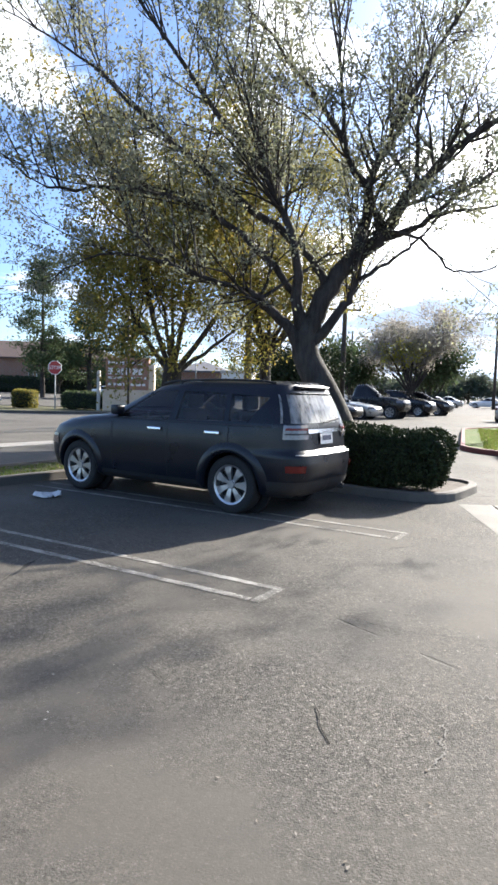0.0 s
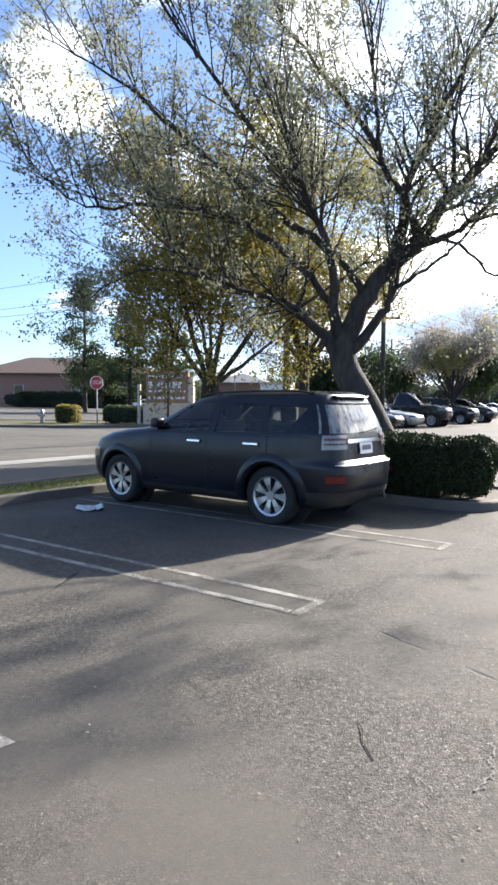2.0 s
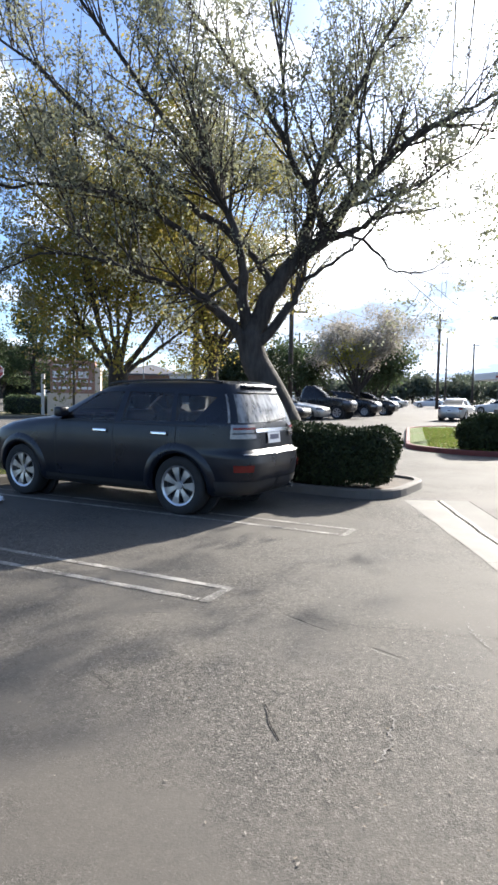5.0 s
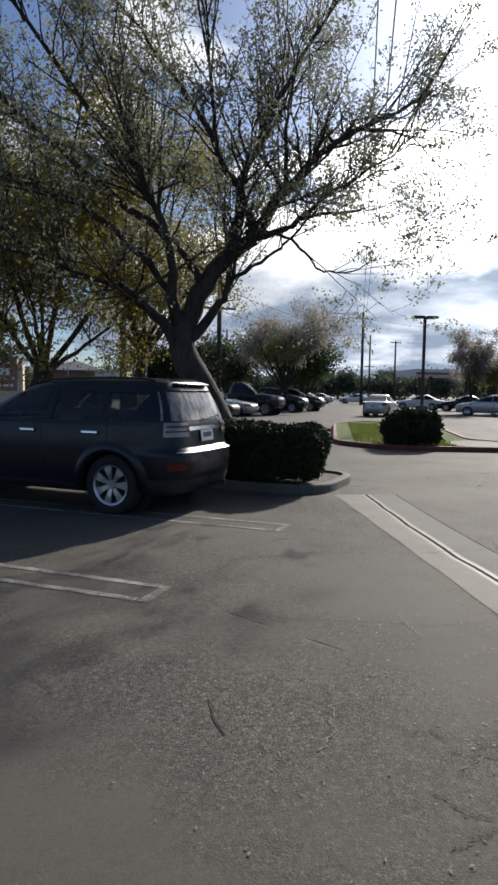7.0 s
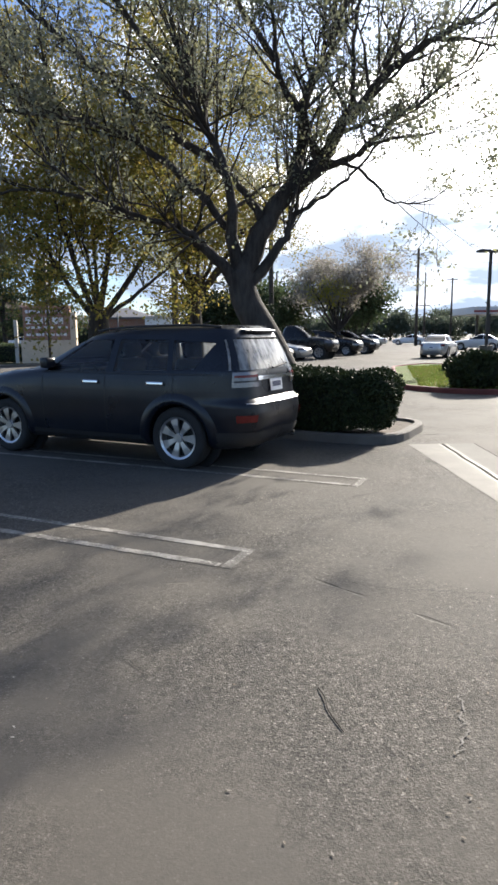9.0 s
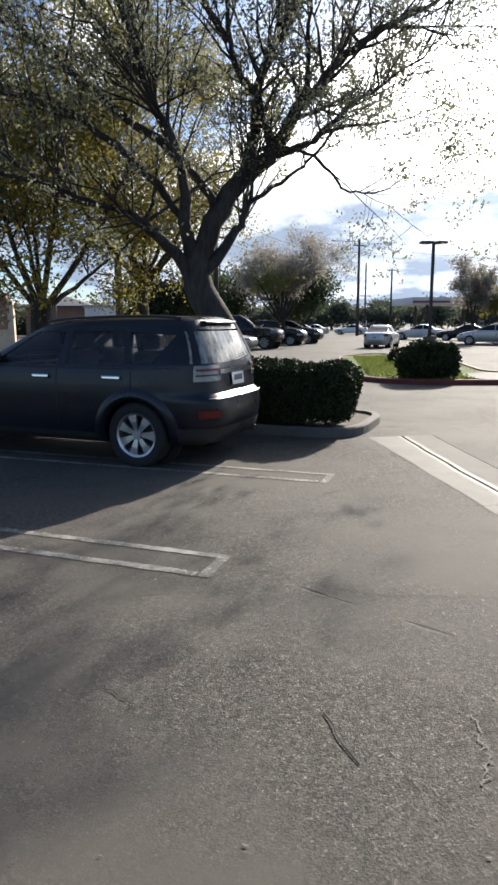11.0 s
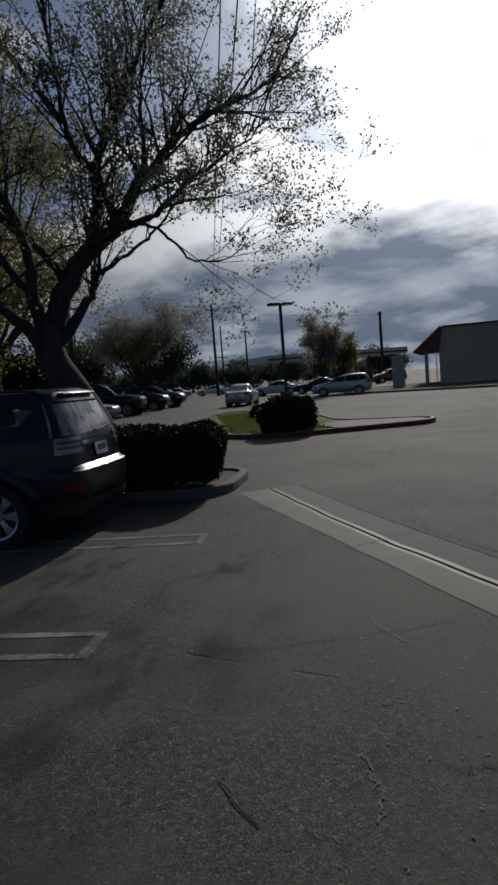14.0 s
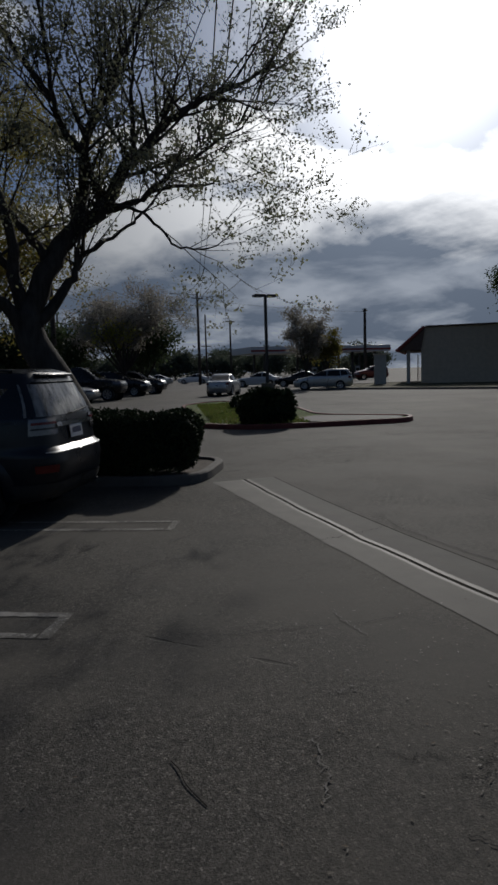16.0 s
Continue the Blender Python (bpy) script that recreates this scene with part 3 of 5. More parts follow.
def sprout(wood, anchors, rnd, p, d, length, radius, level, lift, sides=5, kids=(5, 4, 3)):
    """A branch with its side branches; the outermost ones carry leaves."""
    n = 5 if level else 4
    pts, q = [p.copy()], p.copy()
    for i in range(n):
        d = (d + Vector((rnd.gauss(0, 0.13), rnd.gauss(0, 0.13), rnd.gauss(0, 0.10) + lift))).normalized()
        q = q + d * (length / n)
        pts.append(q.copy())
    radii = [radius * (1 - 0.75 * i / n) for i in range(n + 1)]
    wood.tube(pts, radii, sides if level > 1 else 4 if level else 3)
    if level == 0:
        anchors.extend(pts[1:])
        return
    if level == 1:
        anchors.extend(pts[3:])
    for k in range(kids[level - 1] if level <= len(kids) else kids[-1]):
        t = rnd.uniform(0.25, 1.0)
        i = min(n - 1, int(t * n))
        side = Vector((rnd.gauss(0, 1), rnd.gauss(0, 1), rnd.gauss(0.15, 0.6))).normalized()
        nd = (d * 0.75 + side * 0.75).normalized()
        sprout(wood, anchors, rnd, pts[i].lerp(pts[i + 1], t * n - i), nd, length * rnd.uniform(0.42, 0.68), max(0.0035, radius * 0.5), level - 1, lift, sides, kids)


def tree(name, x, y, label, seed, trunk, limbs, twig=1.5, kids=(3, 4, 4), leaf=LEAF_DENSE, size=(0.06, 0.11), per=6, spread=0.2, lift=0.03, every=0.6, level=2, shoots=0, shoot_len=2.6, bare=None):
    """A tree from its trunk and main limbs, each limb a list of (x, y, z) with a start radius, all from the tree's foot."""
    rnd, rng = random.Random(seed), np.random.default_rng(seed)
    th = thing(name, Matrix.Translation((x, y, 0)), label, "tree", "trees")
    wood, anchors = Wood(), []
    pts = smooth_line([Vector(p) for p in trunk[1]], 4)
    m = len(pts) - 1
    wood.tube(pts, [trunk[0] * (1.35 if i == 0 else 1.12 if i == 1 else 1.0 - 0.28 * i / m) for i in range(m + 1)], 14)
    for radius, line in limbs:
        pts = smooth_line([Vector(p) for p in line], 4)
        m = len(pts) - 1
        pts = [p + Vector((rnd.gauss(0, 0.02), rnd.gauss(0, 0.02), rnd.gauss(0, 0.02))) * (0 < i < m) for i, p in enumerate(pts)]
        wood.tube(pts, [radius * (1 - 0.88 * (i / m) ** 0.8) for i in range(m + 1)], 9)
        total = sum((b - a).length for a, b in zip(pts, pts[1:]))
        for k in range(int(total / every * 2)):
            t = rnd.uniform(0.28, 1.0)
            i = min(m - 1, int(t * m))
            along = (pts[i + 1] - pts[i]).normalized()
            side = Vector((rnd.gauss(0, 1), rnd.gauss(0, 1), rnd.gauss(0.35, 0.5))).normalized()
            d = (along * 0.7 + side * 0.8).normalized()
            sprout(wood, anchors, rnd, pts[i].lerp(pts[i + 1], t * m - i), d, twig * rnd.uniform(0.6, 1.2), max(0.006, radius * (1 - 0.85 * t) * 0.42), level, lift, 5, kids)
    # long straight shoots that rise from the upper limbs
    stout = [q for q in limbs if q[0] > 0.052]
    for k in range(shoots):
        radius, line = stout[k % len(stout)]
        pts = smooth_line([Vector(p) for p in line], 4)
        p = pts[rnd.randrange(len(pts) // 2, len(pts))]
        out = Vector((p.x - limbs[0][1][0][0], p.y, 0)) * 0.10
        d = (out + Vector((rnd.gauss(0, 0.28), rnd.gauss(0, 0.28), 1.0))).normalized()
        ln = shoot_len * rnd.uniform(0.6, 1.2)
        run = [p + d * ln * t + Vector((rnd.gauss(0, 0.02), rnd.gauss(0, 0.02), 0)) for t in (0, 0.25, 0.5, 0.75, 1.0)]
        wood.tube(run, [0.014, 0.012, 0.010, 0.007, 0.003], 4)
        anchors.extend(run[1:])
        for q in range(5):
            s = run[1].lerp(run[4], rnd.random())
            sprout(wood, anchors, rnd, s, (d + Vector((rnd.gauss(0, 0.6), rnd.gauss(0, 0.6), 0))).normalized(), 0.5, 0.008, 0, 0.0)
    from_lists("trunk", wood.v, wood.f, BARK, th, True)
    if bare:
        # sparse twigs, leafless on one side
        anchors = [p for p in anchors if rnd.random() > bare(p)]
    if anchors and per:
        leaf_cloud("crown", anchors, leaf, th, rng, size, per, spread)
    return th, anchors, rng


def auto_limbs(seed, fork_z, count, reach, top, r, low=0.55):
    """Main limbs that spread from the fork."""
    rnd = random.Random(seed)
    out = []
    for k in range(count):
        t = 2 * math.pi * (k + rnd.uniform(-0.3, 0.3)) / count
        q = rnd.uniform(0.45, 1.0)
        ex, ey, ez = reach * q * math.cos(t), reach * q * math.sin(t), fork_z + (top - fork_z) * rnd.uniform(low, 0.95)
        out.append((r * rnd.uniform(0.7, 1.0), [(0, 0, fork_z - 0.25), (ex * 0.42, ey * 0.42, fork_z + (ez - fork_z) * 0.36), (ex * 0.7, ey * 0.7, fork_z + (ez - fork_z) * 0.72), (ex, ey, ez)]))
    return out


# the main tree: leaning trunk behind the hedge, wide sparse crown
F = Vector((1.22, 11.4))


def at_foot(points, depth):
    """Points given as (across, up) turned into places from the foot, going back or forward by depth along the way."""
    n = len(points) - 1
    return [(x - F.x, depth * i / n, z) for i, (x, z) in enumerate(points)]


main_limbs = [
    (0.185, at_foot([(0.36, 2.4), (0.76, 3.25), (1.09, 3.68), (1.48, 4.01), (1.74, 4.35), (1.94, 4.72), (2.2, 4.96), (2.65, 5.45), (3.16, 5.87), (3.87, 6.29), (4.7, 6.71)], 0.3)),
    (0.12, at_foot([(0.46, 2.2), (0.89, 2.83), (1.2, 3.25), (1.28, 3.9)], 0.1)),
    (0.12, at_foot([(1.22, 3.8), (1.32, 4.45), (1.41, 5.12), (1.71, 5.82), (2.14, 6.46), (2.32, 7.13)], 1.2)),
    (0.07, at_foot([(1.36, 4.8), (1.02, 5.14), (0.88, 5.6), (0.76, 6.6), (0.7, 7.6)], -0.8)),
    (0.12, at_foot([(0.3, 2.4), (0.22, 3.17), (0.21, 3.52), (0.04, 4.19), (-0.19, 4.6), (-0.4, 5.1), (-0.76, 6.4)], -0.6)),
    (0.11, at_foot([(0.32, 2.25), (-0.08, 2.68), (-0.31, 2.9), (-0.53, 3.05), (-0.98, 3.15), (-1.7, 3.4), (-2.4, 3.9)], -1.0)),
    (0.08, at_foot([(0.73, 3.2), (0.46, 3.73), (0.09, 4.23), (-0.16, 4.87), (-0.22, 5.47), (-0.68, 6.4)], 1.4)),
    (0.07, at_foot([(1.48, 4.0), (2.0, 4.2), (2.47, 4.51), (2.96, 4.97), (3.52, 5.32), (4.15, 5.79), (4.79, 6.4)], 0.8)),
    (0.035, at_foot([(1.72, 4.14), (2.1, 4.08), (2.42, 3.8), (2.75, 3.52), (3.15, 3.5), (3.5, 3.66), (3.8, 3.92)], -0.3)),
    (0.05, at_foot([(2.1, 4.85), (2.03, 5.5), (2.05, 6.2), (2.2, 7.2)], -1.0)),
    (0.035, at_foot([(2.36, 4.4), (3.17, 4.61), (3.75, 4.72), (4.49, 5.03)], 0.6)),
    (0.04, at_foot([(1.24, 3.35), (1.68, 3.61), (2.06, 3.89), (2.42, 4.32), (2.9, 4.6)], -0.8)),
    (0.07, at_foot([(0.22, 3.1), (-0.71, 4.0), (-1.67, 4.5), (-2.76, 4.59), (-3.72, 4.55), (-4.49, 5.11)], -1.3)),
    (0.075, at_foot([(0.1, 4.0), (-1.31, 5.09), (-2.64, 6.25), (-3.86, 7.38), (-5.34, 8.3)], 1.0)),
    (0.06, at_foot([(-0.4, 5.1), (-1.4, 6.2), (-2.5, 7.6), (-3.1, 8.8)], -1.2)),
    (0.06, at_foot([(0.9, 5.6), (0.3, 6.6), (-0.6, 7.8), (-1.2, 9.0)], 0.9)),
    (0.06, at_foot([(1.71, 5.82), (2.3, 7.0), (3.0, 8.2), (3.6, 9.2)], 0.8)),
    (0.05, at_foot([(-1.3, 3.3), (-2.2, 3.7), (-3.2, 3.9), (-4.2, 3.7), (-4.8, 3.4)], 1.6)),
]
tree("sparse_tree", F.x, F.y, "wide sparse-leaved tree with a leaning dark forked trunk in the planter", 11,
     (0.29, [(0.05, 0, -0.05), (-0.18, 0, 0.82), (-0.5, 0, 1.5), (-0.80, 0, 2.05), (-0.87, 0, 2.5)]), main_limbs,
     twig=1.5, kids=(3, 4, 4), leaf=LEAF_MAIN, size=(0.022, 0.046), per=6, spread=0.075, lift=0.03, every=0.62, shoots=150,
     bare=lambda p: 0.3 if p.x > 1.2 and p.z < 4.6 else 0.35 if p.x > 0.9 else 0.2)
# second tree: dense olive crown
tree("olive_tree", -2.85, 16.3, "broad tree with a dense olive-brown crown and low fork", 5,
     (0.31, [(0, 0, -0.05), (0.02, 0, 0.9), (0.0, 0, 1.5), (0.02, 0, 2.1)]), auto_limbs(5, 2.0, 8, 3.6, 7.4, 0.085, 0.3),
     twig=1.7, leaf=LEAF_DENSE, size=(0.03, 0.065), per=11, spread=0.26, lift=-0.04, every=0.58)
tree("olive_tree", -0.65, 19.6, "slim tree with a yellowing olive crown", 8,
     (0.2, [(0, 0, -0.05), (0.0, 0, 1.2), (-0.05, 0, 2.2), (0.0, 0, 3.2)]), auto_limbs(9, 2.8, 9, 2.8, 8.0, 0.10, 0.2),
     twig=1.5, leaf=LEAF_DENSE, size=(0.03, 0.065), per=5, spread=0.24, lift=-0.02, every=0.75)


def hedge(name, m, lx, ly, h, label, seed, count, size=(0.02, 0.04), lump=0.06, category="hedge", leaf=LEAF_HEDGE, power=5.0, taper=0.0):
    """A clipped hedge: a lumpy rounded body, coloured as inner shade, under a skin of many small leaves. lx, ly:
    lengths; it stands on its middle.
    """
    rng = np.random.default_rng(seed)
    th = thing(name, m, label, category)
    bm = bmesh.new()
    bmesh.ops.create_cube(bm, size=2.0)
    bmesh.ops.subdivide_edges(bm, edges=bm.edges, cuts=11, use_grid_fill=True)
    half = Vector((lx / 2, ly / 2, h / 2))

    def shape(v, grow):
        q = (abs(v.x) ** power + abs(v.y) ** power + abs(v.z) ** power) ** (1 / power)
        p = Vector((v.x / q * half.x, v.y / q * half.y, v.z / q * half.z + half.z))
        k = noise.noise(Vector((p.x * 1.7 + seed, p.y * 1.7, p.z * 1.7))) * lump + noise.noise(Vector((p.x * 5 + seed, p.y * 5, p.z * 5))) * lump * 0.5
        out = Vector((v.x / half.x, v.y / half.y, v.z / half.z)).normalized()
        tuck = 1.0 - taper * max(0.0, 1.0 - p.z / h) ** 1.3
        p.x, p.y = p.x * tuck, p.y * tuck
        p += out * (k + grow)
        p.z = max(p.z, 0.0)
        return p, out

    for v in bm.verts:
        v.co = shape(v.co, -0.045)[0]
    part("inner_shade_core", bm, HEDGE_CORE, th, smooth=True)
    pts = []
    area = np.array([lx * h, lx * h, ly * h, ly * h, lx * ly])
    for k in rng.choice(5, count, p=area / area.sum()):
        s, t = rng.uniform(-1, 1, 2)
        v = [(s, -1, t), (s, 1, t), (-1, s, t), (1, s, t), (s, t, 1)][k]
        p, out = shape(Vector(v), rng.normal(0, 0.018))
        pts.append(p)
    leaf_cloud("leaves", pts, leaf, th, rng, size, 1, 0.01, -0.3, 1.6)
    return th


ROT = math.degrees(math.atan2(U2.y, U2.x))
hx, hy = L(-0.30, 3.06)
hedge("clipped_hedge", pose(hx, hy, 0.09, 0, 0, ROT), 2.9, 1.15, 0.86, "dark green clipped boxy hedge in the kerbed planter", 3, 30000, lump=0.10, power=4.2, taper=0.13)
hedge("mounded_shrub", pose(6.75, 17.3, 0.09), 1.5, 1.3, 0.85, "dark mounded shrub at the tip of the lawn island", 6, 5000, (0.04, 0.1), 0.16, "shrub", power=2.4)
hedge("low_shrub", pose(9.2, 25.5, 0.09, 0, 0, 70), 3.2, 0.9, 0.35, "low dark spreading shrub on the lawn island", 7, 2500, (0.05, 0.1), 0.15, "shrub", power=2.5)
hedge("boxed_shrub", pose(-15.2, 36.0, 0.09), 1.25, 1.1, 1.0, "clipped box shrub with yellowing leaves on the verge", 12, 2500, (0.04, 0.08), 0.08, "shrub", LEAF_DENSE)
hedge("boxed_shrub", pose(-11.9, 36.6, 0.09), 2.6, 1.1, 1.0, "long clipped shrub beside the stop sign", 13, 3500, (0.04, 0.08), 0.08, "shrub", LEAF_GREEN)
hedge("street_hedge", pose(-36, 104, 0), 40, 2.0, 2.5, "long dark hedge along the far side of the street", 14, 9000, (0.15, 0.3), 0.3)


def grass(name, outline_fn, count, seed, parent_label, h=(0.04, 0.09)):
    """Blades of grass scattered over a bed."""
    rng = np.random.default_rng(seed)
    pts = []
    while len(pts) < count:
        p = outline_fn(rng)
        if p:
            pts.append((p[0], p[1], 0.085))
    th = thing(name, Matrix(), parent_label, "grass", kind="stuff")
    leaf_cloud("blades", pts, LEAF_GRASS, th, rng, h, 1, 0.004, -2.2, 1.8)
    return th


LEAF_GRASS = make_leaf("grass_blade", [(0.10, 0.15, 0.03), (0.15, 0.20, 0.04), (0.17, 0.16, 0.06), (0.12, 0.17, 0.03)], 0.4)


def on_island(rng):
    y = rng.uniform(16.6, 28.5)
    x0, x1 = (5.1 + (y - 18) * 0.26 if y > 18 else 6.2 - (y - 16.5) * 0.7), (7.8 + max(0, y - 17) * 0.3)
    x = rng.uniform(4.8, 11.5)
    return (x, y) if x0 + 0.25 < x < x1 else None


def on_strip(rng):
    a, b = 3.85 + abs(rng.normal(0, 0.7)), rng.uniform(-6.0, 6.0)
    return L(a, b) if a < 4.85 and (a < 5.0 or rng.random() < 0.25) else None


grass("lawn_grass", on_island, 9000, 41, "short bright green grass on the island", (0.025, 0.055))
grass("verge_grass", on_strip, 7000, 42, "short patchy grass behind the kerb", (0.012, 0.028))


# ---- vehicles ----
class Shell:
    """A car body as a stack of rounded outlines: rows of (height, rear, front, half width), x forward from the rear axle."""

    def __init__(self, rows, n_low=5.5, n_top=4.6, n_rear=4.0):
        self.rows = rows
        self.n_rear = n_rear
        self.z0, self.z1 = rows[0][0], rows[-1][0]
        self.n_low, self.n_top = n_low, n_top

    def at(self, z):
        r = self.rows
        z = min(max(z, self.z0), self.z1)
        for a, b in zip(r, r[1:]):
            if z <= b[0]:
                t = (z - a[0]) / (b[0] - a[0])
                xr, xf, w = (a[i] + (b[i] - a[i]) * t for i in (1, 2, 3))
                break
        k = (z - self.z0) / (self.z1 - self.z0)
        return (xr + xf) / 2, (xf - xr) / 2, w, self.n_low + (self.n_top - self.n_low) * k

    def point(self, ang, z, out=0.0):
        cx, h, w, n = self.at(z)
        c, s = math.cos(ang), math.sin(ang)
        n = self.n_rear if c < 0 else n
        x = math.copysign(abs(c) ** (2 / n), c) * (h + out)
        y = math.copysign(abs(s) ** (2 / n), s) * (w + out)
        return Vector((cx + x, y, z))

    def ang_side(self, x, z):
        cx, h, w, n = self.at(z)
        k = min(1.0, max(-1.0, (x - cx) / h))
        n = self.n_rear if k < 0 else n
        return math.acos(math.copysign(abs(k) ** (n / 2), k))

    def ang_rear(self, y, z):
        cx, h, w, n = self.at(z)
        k = min(1.0, max(-1.0, y / w))
        n = self.n_rear
        return math.pi - math.asin(math.copysign(abs(k) ** (n / 2), k))

    def ang_front(self, y, z):
        cx, h, w, n = self.at(z)
        k = min(1.0, max(-1.0, y / w))
        return math.asin(math.copysign(abs(k) ** (n / 2), k))

    def body(self, m=72, per=3):
        bm = bmesh.new()
        zs = []
        for a, b in zip(self.rows, self.rows[1:]):
            zs += [a[0] + (b[0] - a[0]) * k / per for k in range(per)]
        zs.append(self.z1)
        rings = [[bm.verts.new(self.point(2 * math.pi * (k + 0.5) / m, z)) for k in range(m)] for z in zs]
        for a, b in zip(rings, rings[1:]):
            for k in range(m):
                bm.faces.new((a[k], a[(k + 1) % m], b[(k + 1) % m], b[k]))
        bm.faces.new(rings[0][::-1])
        bm.faces.new(rings[-1])
        return bm

    def patch(self, corners, kind, out=0.006, nu=10, nv=6, sign=1):
        """A skin piece between four corners (lower first, then upper) given along the side as (x, z) or on an end as (y, z)."""
        bm = bmesh.new()
        grid = []
        (a0, z0), (a1, z1), (a2, z2), (a3, z3) = corners
        for j in range(nv + 1):
            v = j / nv
            row = []
            for i in range(nu + 1):
                u = i / nu
                a = (a0 * (1 - u) + a1 * u) * (1 - v) + (a3 * (1 - u) + a2 * u) * v
                z = (z0 * (1 - u) + z1 * u) * (1 - v) + (z3 * (1 - u) + z2 * u) * v
                ang = {"side": self.ang_side, "rear": self.ang_rear, "front": self.ang_front}[kind](a, z)
                p = self.point(ang, z, out)
                if kind == "side":
                    p.y *= sign
                row.append(bm.verts.new(p))
            grid.append(row)
        return self.close(bm, grid, out)

    def wrap(self, x, y, z0, z1, out=0.008, sign=1, front=False, n=14):
        """A piece round a rear (or front) corner, from x on the side to y on the end."""
        bm = bmesh.new()
        grid = []
        for j in range(5):
            z = z0 + (z1 - z0) * j / 4
            a, b = self.ang_side(x, z), (self.ang_front if front else self.ang_rear)(y, z)
            row = []
            for i in range(n + 1):
                p = self.point(a + (b - a) * i / n, z, out)
                p.y *= sign
                row.append(bm.verts.new(p))
            grid.append(row)
        return self.close(bm, grid, out)

    def close(self, bm, grid, out):
        for r, s in zip(grid, grid[1:]):
            for i in range(len(r) - 1):
                bm.faces.new((r[i], r[i + 1], s[i + 1], s[i]))
        bmesh.ops.recalc_face_normals(bm, faces=bm.faces)
        mid = next(iter(bm.faces))
        centre = Vector((1.2, 0, 0.8))
        if mid.normal.dot(mid.calc_center_median() - centre) < 0:
            bmesh.ops.reverse_faces(bm, faces=bm.faces)
        return bm


def cut_away(ob, bm):
    """Cuts a closed shape out of a body."""
    bmesh.ops.recalc_face_normals(bm, faces=bm.faces)
    cutter = link("cutter", bm, BLACK_TRIM, ob.parent)
    mod = ob.modifiers.new("cut", "BOOLEAN")
    mod.operation, mod.object, mod.solver = "DIFFERENCE", cutter, "EXACT"
    bpy.context.view_layer.update()
    me = bpy.data.meshes.new_from_object(ob.evaluated_get(bpy.context.evaluated_depsgraph_get()))
    ob.modifiers.clear()
    ob.data = me
    bpy.data.objects.remove(cutter, do_unlink=True)


def loft(bm, a, b):
    """A closed prism between two outlines of equal length."""
    a, b = [bm.verts.new(p) for p in a], [bm.verts.new(p) for p in b]
    bm.faces.new(a)
    bm.faces.new(b[::-1])
    for i in range(len(a)):
        bm.faces.new((a[i - 1], a[i], b[i], b[i - 1]))


def hollow(body, rows, glass, rear, front):
    """Opens the cabin: an inner space and a hole behind each pane."""
    inner = Shell([(z, a + 0.06, min(b - 0.07, 2.3), w - 0.055) for z, a, b, w in rows if 0.78 < z < 1.50])
    cut_away(body, inner.body(40, 2))
    bm = bmesh.new()
    for q in glass:
        for s in (1, -1):
            loft(bm, [(x, s * 0.42, z) for x, z in q], [(x, s * 1.1, z) for x, z in q])
    cut_away(body, bm)
    bm = bmesh.new()
    loft(bm, [(-1.3, y * 0.82, z + 0.02) for y, z in rear], [(-0.42, y * 0.82, z + 0.02) for y, z in rear])
    loft(bm, [(1.15, y, z) for y, z in front], [(2.8, y, z) for y, z in front])
    cut_away(body, bm)


def carve(ob, centres, radius, half):
    """Cuts the wheel arches out of a body."""
    bm = bmesh.new()
    for x in centres:
        cyl(bm, (x, -half - 0.3, radius[1]), (x, -half + 0.28, radius[1]), radius[0], n=36)
        cyl(bm, (x, half - 0.28, radius[1]), (x, half + 0.3, radius[1]), radius[0], n=36)
    cutter = link("cutter", bm, BLACK_TRIM, ob.parent)
    mod = ob.modifiers.new("arches", "BOOLEAN")
    mod.operation, mod.object, mod.solver = "DIFFERENCE", cutter, "EXACT"
    bpy.context.view_layer.update()
    me = bpy.data.meshes.new_from_object(ob.evaluated_get(bpy.context.evaluated_depsgraph_get()))
    ob.modifiers.clear()
    ob.data = me
    if len(me.materials) == 0:
        me.materials.append(SUV_PAINT)
    bpy.data.objects.remove(cutter, do_unlink=True)
    me.polygons.foreach_set("use_smooth", [True] * len(me.polygons))
    b = bmesh.new()
    b.from_mesh(me)
    for e in b.edges:
        if len(e.link_faces) == 2 and e.calc_face_angle(0) > radians(38):
            e.smooth = False
    b.to_mesh(me)
    b.free()


